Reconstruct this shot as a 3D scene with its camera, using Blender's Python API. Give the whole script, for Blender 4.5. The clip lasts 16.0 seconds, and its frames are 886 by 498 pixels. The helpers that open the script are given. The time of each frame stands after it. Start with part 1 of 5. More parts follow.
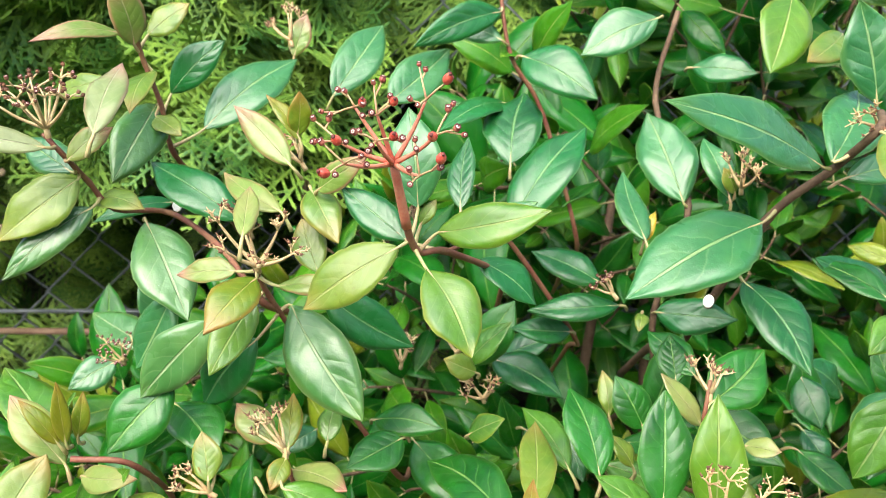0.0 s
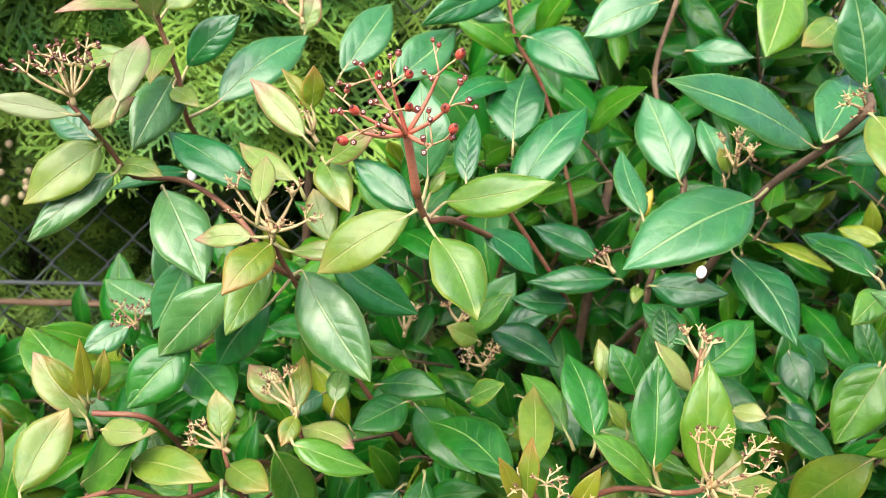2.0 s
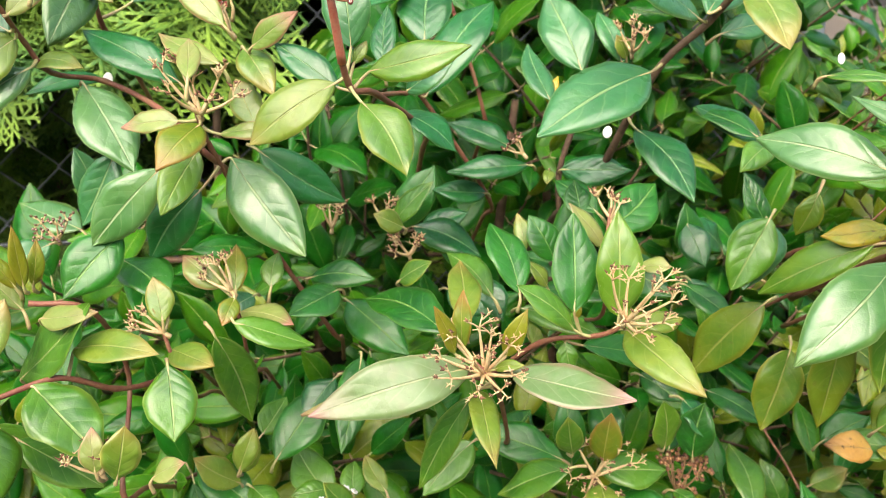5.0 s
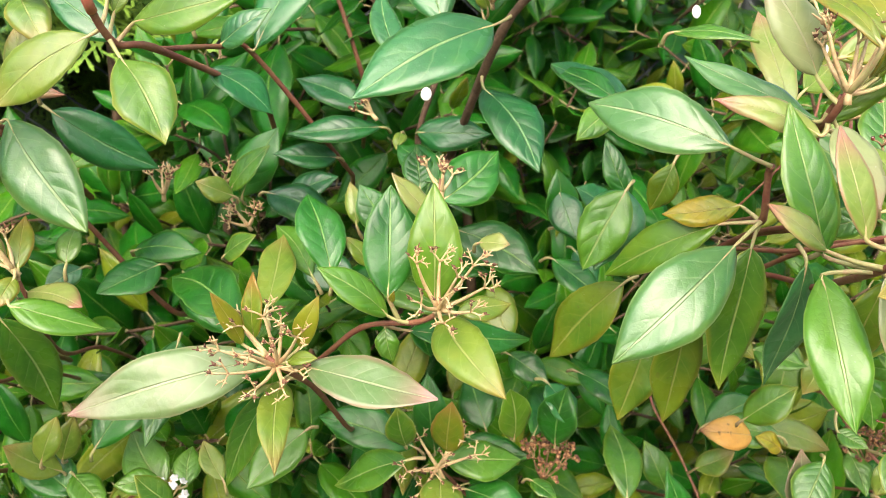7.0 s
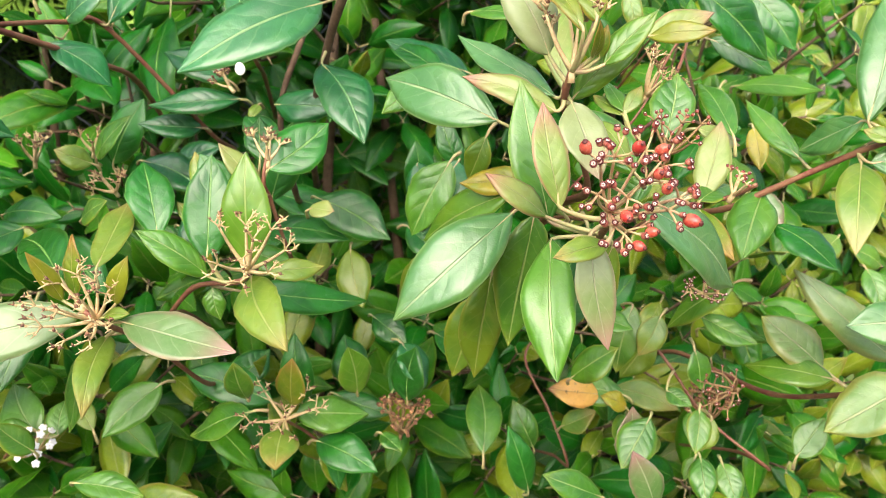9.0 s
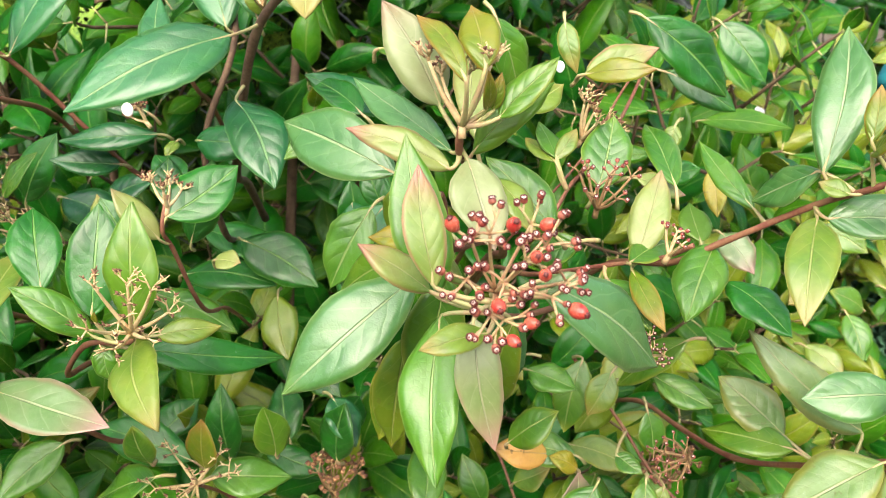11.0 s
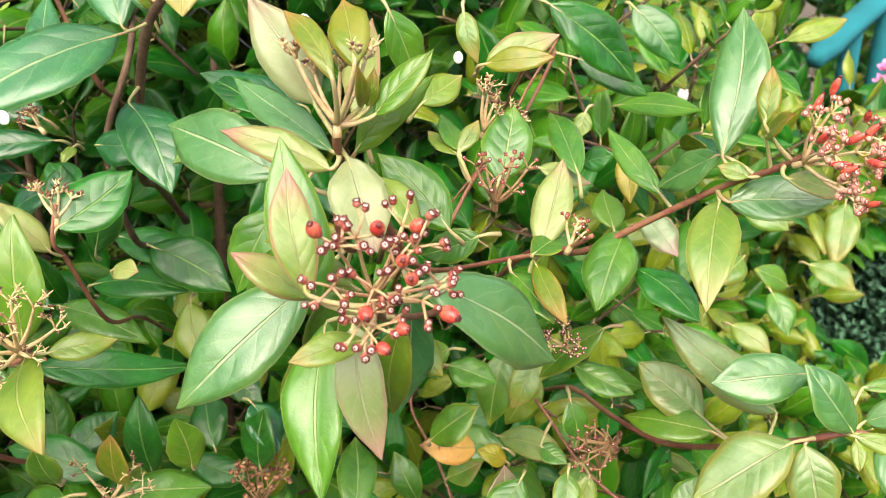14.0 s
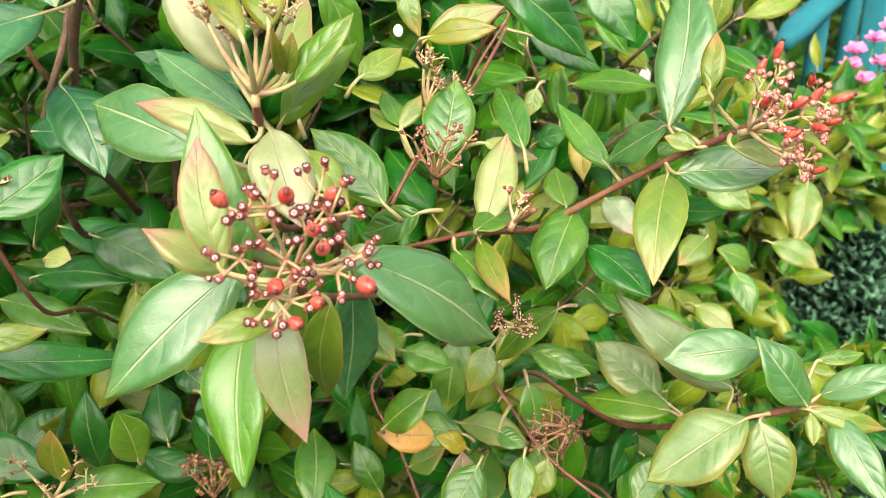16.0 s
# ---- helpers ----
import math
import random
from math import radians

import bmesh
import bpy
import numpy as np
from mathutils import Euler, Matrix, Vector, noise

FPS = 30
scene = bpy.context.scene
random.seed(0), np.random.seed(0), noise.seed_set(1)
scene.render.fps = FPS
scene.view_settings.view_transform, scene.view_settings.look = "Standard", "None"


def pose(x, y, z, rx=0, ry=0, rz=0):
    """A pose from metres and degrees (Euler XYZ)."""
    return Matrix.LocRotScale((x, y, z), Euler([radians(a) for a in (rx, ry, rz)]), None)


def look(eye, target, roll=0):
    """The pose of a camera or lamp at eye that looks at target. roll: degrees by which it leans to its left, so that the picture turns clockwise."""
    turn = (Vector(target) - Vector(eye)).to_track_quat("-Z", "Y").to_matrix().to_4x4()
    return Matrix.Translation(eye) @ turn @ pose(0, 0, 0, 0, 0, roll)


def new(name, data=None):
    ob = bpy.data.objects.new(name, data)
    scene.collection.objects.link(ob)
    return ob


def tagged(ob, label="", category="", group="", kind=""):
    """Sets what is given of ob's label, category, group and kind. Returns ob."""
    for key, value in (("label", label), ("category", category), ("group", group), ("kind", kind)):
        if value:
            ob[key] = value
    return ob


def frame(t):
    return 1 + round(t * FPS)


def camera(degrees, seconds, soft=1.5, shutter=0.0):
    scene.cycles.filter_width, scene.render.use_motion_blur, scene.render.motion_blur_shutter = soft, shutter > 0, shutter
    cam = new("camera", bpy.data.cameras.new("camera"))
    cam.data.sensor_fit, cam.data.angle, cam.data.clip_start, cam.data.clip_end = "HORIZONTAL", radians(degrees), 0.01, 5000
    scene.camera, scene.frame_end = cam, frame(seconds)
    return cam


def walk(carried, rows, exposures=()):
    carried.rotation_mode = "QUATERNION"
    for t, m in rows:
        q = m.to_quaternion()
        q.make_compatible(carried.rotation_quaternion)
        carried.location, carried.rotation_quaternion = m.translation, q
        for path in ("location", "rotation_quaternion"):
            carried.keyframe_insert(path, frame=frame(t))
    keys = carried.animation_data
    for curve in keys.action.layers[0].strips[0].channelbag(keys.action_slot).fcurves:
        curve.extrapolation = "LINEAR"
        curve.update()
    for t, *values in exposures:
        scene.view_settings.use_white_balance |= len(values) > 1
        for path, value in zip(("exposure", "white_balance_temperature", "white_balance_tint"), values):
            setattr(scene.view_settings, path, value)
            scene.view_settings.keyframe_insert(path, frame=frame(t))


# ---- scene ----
cam = camera(58.1, 16.0, soft=0.8)
ROWS = [
    (0, 0.0007, -0.0004, 1.0998, 75.02, 0.09, 0.06),
    (0.5, 0.0008, -0.01, 1.0982, 74.71, -0.43, 0.16),
    (1, 0.0008, -0.0132, 1.0994, 74.51, -0.72, 0.05),
    (1.5, 0.0005, -0.0162, 1.0991, 74.06, -0.8, -0.01),
    (2, -0.0048, -0.0189, 1.0979, 73.85, -0.91, -0.06),
    (2.5, -0.0184, -0.0238, 1.0831, 73.71, -1.01, -0.17),
    (3, -0.0163, -0.0433, 1.0804, 73.52, -1.09, -0.78),
    (3.5, -0.0216, -0.0537, 1.0697, 73.04, -1.07, -2.57),
    (6, 0.0017, -0.0525, 1.0494, 70.51, 0.73, -8.91),
    (6.5, 0.0328, -0.0274, 1.0431, 69.39, -0.1, -8.4),
    (7, 0.0746, -0.0206, 1.0542, 68.37, -0.09, -7.86),
    (7.5, 0.0972, -0.0306, 1.0578, 67.35, -0.4, -7.61),
    (8, 0.1188, -0.046, 1.0541, 66.69, -0.38, -7.51),
    (8.5, 0.1325, -0.0557, 1.0606, 66.59, -0.53, -7.57),
    (9, 0.1612, -0.0576, 1.0618, 66.32, -0.38, -7.35),
    (11.5, 0.2237, -0.0146, 1.0679, 67.11, -0.38, -6.19),
    (12, 0.2372, -0.0138, 1.0639, 67.01, 0.31, -6.64),
    (12.5, 0.2378, -0.0133, 1.0602, 66.82, 1.15, -7.58),
    (13, 0.2313, -0.0159, 1.0622, 66.64, 1.26, -8.42),
    (13.5, 0.2297, -0.0139, 1.0614, 66.28, 0.96, -9.32),
    (14, 0.2359, -0.0151, 1.0678, 66.21, 0.64, -10.1),
    (14.5, 0.246, -0.0201, 1.0688, 66.17, 0.43, -10.94),
    (15, 0.2502, -0.0125, 1.0599, 66.12, 0.61, -11.3),
    (15.5, 0.252, -0.0102, 1.0573, 66.05, 0.9, -11.63),
    (16, 0.2526, -0.0115, 1.0573, 65.8, 1.21, -11.81),
]
SKY, SUN, STOPS = 0.15, 2.6, 1.14
walk(cam, [(t, pose(x, y, z, rx, ry, rz)) for t, x, y, z, rx, ry, rz in ROWS], [(0.0, STOPS + 0.18, 6500, 9), (3.5, STOPS + 0.1, 6650, 12), (6.0, STOPS + 0.14, 7100, 15), (9.0, STOPS + 0.14, 6850, 11), (16.0, STOPS + 0.13, 7050, 14)])
cam.data.dof.use_dof = True
cam.data.dof.focus_distance = 0.30
cam.data.dof.aperture_fstop = 24.0

# ---- light ----
world = bpy.data.worlds.new("sky")
scene.world = world
world.use_nodes = True
wn = world.node_tree.nodes
sky = wn.new("ShaderNodeTexSky")
sky.sky_type, sky.sun_disc = "NISHITA", False
sky.sun_elevation, sky.sun_rotation = radians(49), radians(199)
sky.air_density, sky.dust_density, sky.ozone_density = 1.0, 4.0, 0.8
wn["Background"].inputs["Strength"].default_value = SKY
world.node_tree.links.new(sky.outputs[0], wn["Background"].inputs["Color"])
sun = new("sun", bpy.data.lights.new("sun", "SUN"))
sun.data.energy, sun.data.angle, sun.data.color = SUN, radians(75), (1.0, 0.98, 0.93)
sun.matrix_world = look((-0.55, -1.45, 3.2), (0.1, 0.4, 1.0))


# ---- materials ----
def nodes_of(name):
    m = bpy.data.materials.new(name)
    m.use_nodes = True
    nt = m.node_tree
    return m, nt, nt.nodes["Principled BSDF"]


class Graph:
    def __init__(self, nt):
        self.nt = nt

    def put(self, socket, value):
        if isinstance(value, bpy.types.NodeSocket):
            self.nt.links.new(value, socket)
        else:
            socket.default_value = value

    def math(self, op, a, b=0.0, c=0.0, clamp=False):
        n = self.nt.nodes.new("ShaderNodeMath")
        n.operation, n.use_clamp = op, clamp
        for s, v in zip(n.inputs, (a, b, c)):
            self.put(s, v)
        return n.outputs[0]

    def mix(self, f, a, b):
        n = self.nt.nodes.new("ShaderNodeMix")
        n.data_type = "RGBA"
        self.put(n.inputs[0], f)
        for s, v in ((n.inputs[6], a), (n.inputs[7], b)):
            self.put(s, v if isinstance(v, bpy.types.NodeSocket) else (*v, 1.0))
        return n.outputs[2]

    def step(self, x, lo, hi):
        n = self.nt.nodes.new("ShaderNodeMapRange")
        n.interpolation_type = "SMOOTHSTEP"
        for s, v in zip(n.inputs, (x, lo, hi, 0.0, 1.0)):
            self.put(s, v)
        return n.outputs[0]

    def noise(self, scale, detail=3.0, coords=None, rough=0.55):
        n = self.nt.nodes.new("ShaderNodeTexNoise")
        n.inputs["Scale"].default_value, n.inputs["Detail"].default_value = scale, detail
        n.inputs["Roughness"].default_value = rough
        if coords is None:
            coords = self.nt.nodes.new("ShaderNodeTexCoord").outputs["Object"]
        self.nt.links.new(coords, n.inputs["Vector"])
        return n.outputs["Fac"]

    def bump(self, height, strength, distance):
        n = self.nt.nodes.new("ShaderNodeBump")
        n.inputs["Strength"].default_value, n.inputs["Distance"].default_value = strength, distance
        self.nt.links.new(height, n.inputs["Height"])
        return n.outputs[0]


def leaf_material(name, base, deep, margin, margin_amount, vein, rough=0.42, pieces=False, tip=None, spots=0.0, glow=0.28, gloss=0.8, quilt=1.0, bite=0.0):
    """A leathery leaf blade: pale midrib, sunken arching side veins, a fine vein net, tinted margin, waxy sheen and uneven green."""
    m, nt, bsdf = nodes_of(name)
    g = Graph(nt)
    uv = nt.nodes.new("ShaderNodeSeparateXYZ")
    nt.links.new(nt.nodes.new("ShaderNodeUVMap").outputs[0], uv.inputs[0])
    c = g.math("MULTIPLY_ADD", uv.outputs[1], 2.0, -1.0)
    s, d = uv.outputs[0], g.math("ABSOLUTE", c)
    where = nt.nodes.new("ShaderNodeNewGeometry").outputs["Position"]
    if pieces:
        rnd = nt.nodes.new("ShaderNodeNewGeometry").outputs["Random Per Island"]
    else:
        rnd = nt.nodes.new("ShaderNodeObjectInfo").outputs["Random"]
    big, fine = g.noise(45.0, 3.0, where), g.noise(420.0, 3.0, where)
    blend = g.math("ADD", g.step(big, 0.36, 0.66), g.math("MULTIPLY_ADD", rnd, 0.9, -0.45), clamp=True)
    col = g.mix(blend, base, deep)
    col = g.mix(g.math("MULTIPLY", g.step(fine, 0.4, 0.75), 0.22), col, [min(1.0, v * 1.4 + 0.01) for v in base])
    # side veins arch towards the tip, unevenly and not opposite one another; the blade between them is puffed up
    shift = g.math("ADD", g.math("MULTIPLY", g.step(c, -0.01, 0.01), 0.42), g.math("MULTIPLY", g.noise(95.0, 1.0, where), 0.5))
    ph = g.math("FRACT", g.math("ADD", shift, g.math("SUBTRACT", g.math("MULTIPLY", s, g.math("MULTIPLY_ADD", rnd, 2.0, 5.0)), g.math("MULTIPLY", g.math("POWER", d, 1.25), 1.6))))
    off = g.math("ABSOLUTE", g.math("SUBTRACT", ph, 0.5))
    side = g.math("SUBTRACT", 1.0, g.step(off, 0.0, 0.075))
    fade = g.math("MULTIPLY", g.math("SUBTRACT", 1.0, g.step(d, 0.55, 0.95)), g.step(big, 0.25, 0.6))
    side = g.math("MULTIPLY", side, fade)
    rib = g.math("SUBTRACT", 1.0, g.step(d, g.math("MULTIPLY_ADD", s, 0.03, 0.008), g.math("MULTIPLY_ADD", s, 0.035, 0.040)))
    edge = g.math("MAXIMUM", g.step(g.math("MULTIPLY_ADD", big, 0.3, d), 0.92, 1.2), g.step(g.math("MULTIPLY_ADD", big, 0.2, s), 0.92, 1.1))
    edge = g.math("MULTIPLY", edge, g.step(g.math("ADD", big, g.math("MULTIPLY", rnd, 0.5)), 0.5, 0.95))
    col = g.mix(g.math("MULTIPLY", edge, margin_amount), col, margin)
    hem = g.math("MULTIPLY", g.step(d, 0.94, 0.985), 0.45)
    col = g.mix(hem, col, [0.8 * a + 0.2 * e for a, e in zip(vein, margin)])
    if tip:
        col = g.mix(g.math("MULTIPLY", g.step(g.math("MULTIPLY_ADD", rnd, 0.2, g.math("MULTIPLY_ADD", big, 0.3, s)), 0.85, 1.3), 0.85), col, tip)
    patch = g.noise(70.0, 2.0, where)
    col = g.mix(g.math("MULTIPLY", g.step(patch, 0.45, 0.7), 0.34), col, [0.6 * a + 0.4 * e for a, e in zip(base, margin)])
    col = g.mix(g.math("MULTIPLY", side, 0.2), col, vein)
    col = g.mix(g.math("MULTIPLY", rib, 0.75), col, vein)
    dust = g.step(g.noise(950.0, 1.0, where), 0.76, 0.80)
    col = g.mix(g.math("MULTIPLY", dust, 0.4), col, (0.55, 0.55, 0.45))
    freckle = g.math("MULTIPLY", g.step(g.noise(620.0, 1.0, where), 0.75, 0.79), g.step(big, 0.5, 0.65))
    col = g.mix(g.math("MULTIPLY", freckle, 0.55), col, (0.07, 0.05, 0.02))
    if spots:
        col = g.mix(g.math("MULTIPLY", g.step(g.noise(230.0, 2.0, where), 0.66, 0.72), spots), col, (0.10, 0.05, 0.02))
    if bite:
        col = g.mix(g.math("MULTIPLY", g.step(g.math("MULTIPLY_ADD", big, 0.8, d), 1.05, 1.2), bite), col, (0.36, 0.26, 0.06))
    g.put(bsdf.inputs["Base Color"], col)
    g.put(bsdf.inputs["Roughness"], g.math("MULTIPLY_ADD", fine, 0.2, rough - 0.1))
    bsdf.inputs["IOR"].default_value = 1.5
    bsdf.inputs["Specular IOR Level"].default_value = 0.22 if pieces else 0.5
    g.put(bsdf.inputs["Coat Weight"], g.math("MULTIPLY", g.math("MULTIPLY_ADD", g.step(patch, 0.3, 0.7), 0.4, 0.75), gloss, clamp=True))
    g.put(bsdf.inputs["Coat Roughness"], g.math("MULTIPLY_ADD", big, 0.2, 0.19))
    bsdf.inputs["Coat IOR"].default_value = 1.5
    puff = g.math("MULTIPLY", g.math("SINE", g.math("MULTIPLY", off, 3.14159)), fade)
    height = g.math("ADD", g.math("MULTIPLY", puff, 0.26 * quilt), g.math("MULTIPLY", fine, 0.06))
    if not pieces:
        net = nt.nodes.new("ShaderNodeTexVoronoi")
        net.feature = "DISTANCE_TO_EDGE"
        net.inputs["Scale"].default_value = 520.0
        nt.links.new(where, net.inputs["Vector"])
        height = g.math("ADD", height, g.math("MULTIPLY", g.step(net.outputs["Distance"], 0.0, 0.22), 0.03 * quilt))
    height = g.math("SUBTRACT", g.math("ADD", height, g.math("MULTIPLY", g.noise(110.0, 2.0, where), 0.5)), g.math("MULTIPLY", rib, 0.8))
    relief = g.bump(height, 0.7, 0.0012)
    g.put(bsdf.inputs["Normal"], relief)
    g.put(bsdf.inputs["Coat Normal"], relief)
    thin = nt.nodes.new("ShaderNodeBsdfTranslucent")
    g.put(thin.inputs[0], g.mix(0.5, col, (0.26, 0.50, 0.03)))
    both = nt.nodes.new("ShaderNodeMixShader")
    both.inputs[0].default_value = glow
    nt.links.new(bsdf.outputs[0], both.inputs[1])
    nt.links.new(thin.outputs[0], both.inputs[2])
    nt.links.new(both.outputs[0], nt.nodes["Material Output"].inputs[0])
    return m


def plain_material(name, a, b, scale=60.0, rough=0.6, bump=0.3, size=0.0006, metal=0.0, fine=700.0):
    m, nt, bsdf = nodes_of(name)
    g = Graph(nt)
    where = nt.nodes.new("ShaderNodeNewGeometry").outputs["Position"]
    n1, n2 = g.noise(scale, 4.0, where), g.noise(fine, 2.0, where)
    g.put(bsdf.inputs["Base Color"], g.mix(g.step(g.math("MULTIPLY_ADD", n2, 0.4, g.math("MULTIPLY", n1, 0.6)), 0.35, 0.65), a, b))
    g.put(bsdf.inputs["Roughness"], g.math("MULTIPLY_ADD", n2, 0.3, rough - 0.15))
    bsdf.inputs["Metallic"].default_value = metal
    g.put(bsdf.inputs["Normal"], g.bump(g.math("ADD", n1, n2), bump, size))
    return m


LEAF = {
    "dark": leaf_material("leaf_dark", (0.013, 0.170, 0.009), (0.004, 0.088, 0.004), (0.08, 0.26, 0.025), 0.35, (0.22, 0.42, 0.10), 0.40, glow=0.26, gloss=0.65),
    "mid": leaf_material("leaf_mid", (0.080, 0.245, 0.012), (0.030, 0.155, 0.008), (0.24, 0.36, 0.03), 0.6, (0.36, 0.5, 0.16), 0.42, gloss=0.85),
    "deep": leaf_material("leaf_deep", (0.007, 0.155, 0.024), (0.002, 0.088, 0.013), (0.05, 0.22, 0.04), 0.35, (0.20, 0.40, 0.14), 0.40, glow=0.24, gloss=0.85),
    # base greyed towards blue, painting in the sky's reflection on the blade
    "cool_sheen": leaf_material("leaf_cool_sheen", (0.036, 0.195, 0.052), (0.018, 0.135, 0.036), (0.13, 0.31, 0.05), 0.5, (0.30, 0.48, 0.18), 0.40, glow=0.22, gloss=1.0),
    "fresh": leaf_material("leaf_fresh", (0.105, 0.255, 0.012), (0.05, 0.175, 0.010), (0.32, 0.35, 0.03), 0.75, (0.40, 0.50, 0.15), 0.42, spots=0.15, gloss=0.7, quilt=0.6),
    "lime": leaf_material("leaf_lime", (0.175, 0.27, 0.025), (0.09, 0.21, 0.016), (0.36, 0.32, 0.06), 0.8, (0.42, 0.48, 0.15), 0.44, tip=(0.37, 0.27, 0.07), spots=0.2, gloss=0.65, quilt=0.6),
    "blush": leaf_material("leaf_blush", (0.25, 0.32, 0.075), (0.15, 0.26, 0.035), (0.46, 0.20, 0.13), 0.95, (0.46, 0.48, 0.2), 0.44, tip=(0.44, 0.19, 0.14), spots=0.15, gloss=0.6, quilt=0.55),
    "rosy": leaf_material("leaf_rosy", (0.26, 0.32, 0.13), (0.17, 0.26, 0.07), (0.48, 0.25, 0.20), 0.85, (0.48, 0.48, 0.28), 0.42, tip=(0.46, 0.22, 0.19), gloss=0.6, quilt=0.4),
    "pale": leaf_material("leaf_pale", (0.15, 0.25, 0.085), (0.10, 0.215, 0.05), (0.40, 0.23, 0.17), 0.8, (0.44, 0.50, 0.27), 0.40, tip=(0.40, 0.19, 0.18), gloss=0.8, quilt=0.4),
    # whitish sky sheen put into the base colour of the shiniest leaves
    "white_sheen": leaf_material("leaf_white_sheen", (0.072, 0.210, 0.050), (0.044, 0.170, 0.034), (0.20, 0.32, 0.06), 0.5, (0.38, 0.50, 0.24), 0.36, glow=0.2, gloss=1.0, quilt=0.9),
    "olive": leaf_material("leaf_olive", (0.145, 0.235, 0.010), (0.075, 0.19, 0.008), (0.34, 0.30, 0.02), 0.75, (0.36, 0.40, 0.10), 0.44, spots=0.3, gloss=0.5, quilt=0.7),
    "bronze": leaf_material("leaf_bronze", (0.20, 0.23, 0.009), (0.10, 0.20, 0.007), (0.42, 0.21, 0.04), 0.85, (0.42, 0.42, 0.10), 0.44, tip=(0.38, 0.20, 0.05), spots=0.25, gloss=0.5, quilt=0.6),
    "yellow": leaf_material("leaf_yellow", (0.46, 0.34, 0.012), (0.22, 0.28, 0.012), (0.48, 0.26, 0.04), 0.6, (0.52, 0.44, 0.12), 0.46, spots=0.7, gloss=0.4),
    "mottled": leaf_material("leaf_mottled", (0.165, 0.275, 0.085), (0.115, 0.235, 0.045), (0.31, 0.34, 0.03), 0.7, (0.44, 0.48, 0.24), 0.40, spots=0.4, gloss=0.75, bite=0.3),
    "scorched": leaf_material("leaf_scorched", (0.66, 0.40, 0.08), (0.64, 0.32, 0.07), (0.5, 0.2, 0.06), 0.8, (0.6, 0.4, 0.14), 0.5, tip=(0.10, 0.02, 0.03), spots=0.8, gloss=0.3),
}
FOLIAGE = [
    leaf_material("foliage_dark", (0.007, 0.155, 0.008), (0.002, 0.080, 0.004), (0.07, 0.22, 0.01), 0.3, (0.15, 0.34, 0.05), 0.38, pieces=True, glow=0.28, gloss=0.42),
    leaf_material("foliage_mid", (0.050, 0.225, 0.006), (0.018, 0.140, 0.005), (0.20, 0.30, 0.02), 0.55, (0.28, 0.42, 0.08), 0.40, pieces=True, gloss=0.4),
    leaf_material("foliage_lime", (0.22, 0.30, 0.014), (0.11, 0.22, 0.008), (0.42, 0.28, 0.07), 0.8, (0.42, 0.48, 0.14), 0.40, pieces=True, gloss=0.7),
]
BARK = plain_material("bark", (0.075, 0.042, 0.022), (0.16, 0.10, 0.055), 120.0, 0.75, 0.5, 0.0008)
RED_STEM = plain_material("red_stem", (0.19, 0.055, 0.038), (0.26, 0.13, 0.065), 90.0, 0.55)
PETIOLE = plain_material("petiole", (0.40, 0.42, 0.16), (0.46, 0.31, 0.17), 110.0, 0.5)
STRAW = plain_material("straw_stalk", (0.62, 0.50, 0.27), (0.50, 0.33, 0.16), 120.0, 0.65)
DULL_STALK = plain_material("dull_stalk", (0.26, 0.15, 0.07), (0.34, 0.22, 0.10), 160.0, 0.6)
PINK_STALK = plain_material("pink_stalk", (0.52, 0.26, 0.16), (0.50, 0.42, 0.20), 160.0, 0.5)
HUSK = plain_material("husk", (0.10, 0.045, 0.025), (0.22, 0.10, 0.05), 300.0, 0.8)
CAP = plain_material("calyx", (0.24, 0.035, 0.03), (0.40, 0.14, 0.09), 300.0, 0.4)
CAP_RIM = plain_material("calyx_rim", (0.085, 0.012, 0.012), (0.15, 0.03, 0.022), 300.0, 0.55)
CAP_EYE = plain_material("calyx_eye", (0.62, 0.42, 0.36), (0.74, 0.60, 0.52), 300.0, 0.5)
BERRY = plain_material("berry", (0.46, 0.03, 0.028), (0.58, 0.13, 0.08), 200.0, 0.24, 0.15)
CORAL = plain_material("coral_stalk", (0.60, 0.15, 0.10), (0.64, 0.27, 0.17), 90.0, 0.45)
PETAL = plain_material("petal", (0.82, 0.82, 0.80), (0.75, 0.74, 0.70), 200.0, 0.6)
SOIL = plain_material("soil", (0.07, 0.055, 0.035), (0.14, 0.11, 0.07), 9.0, 0.95, 0.8, 0.02, fine=90.0)
THUJA = plain_material("thuja", (0.025, 0.12, 0.016), (0.23, 0.38, 0.04), 13.0, 0.6, 0.3, 0.0006, fine=350.0)
THUJA_WOOD = plain_material("thuja_wood", (0.07, 0.04, 0.025), (0.14, 0.085, 0.055), 60.0, 0.85)
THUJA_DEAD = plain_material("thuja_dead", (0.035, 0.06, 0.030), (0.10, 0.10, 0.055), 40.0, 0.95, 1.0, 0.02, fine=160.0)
CONE = plain_material("cone", (0.30, 0.27, 0.14), (0.36, 0.25, 0.16), 200.0, 0.8)
TEAL = plain_material("teal_plastic", (0.0, 0.13, 0.155), (0.0, 0.17, 0.20), 12.0, 0.9, 0.1)
PINK = plain_material("pink_petal", (0.75, 0.16, 0.42), (0.82, 0.36, 0.58), 80.0, 0.6)
SAGE = plain_material("sage_leaf", (0.055, 0.20, 0.10), (0.11, 0.28, 0.16), 30.0, 0.7)
BLOCKING_WALL_COAT = plain_material("blocking_wall_coat", (0.26, 0.27, 0.21), (0.36, 0.36, 0.29), 3.0, 0.9, 0.5, 0.004, fine=60.0)
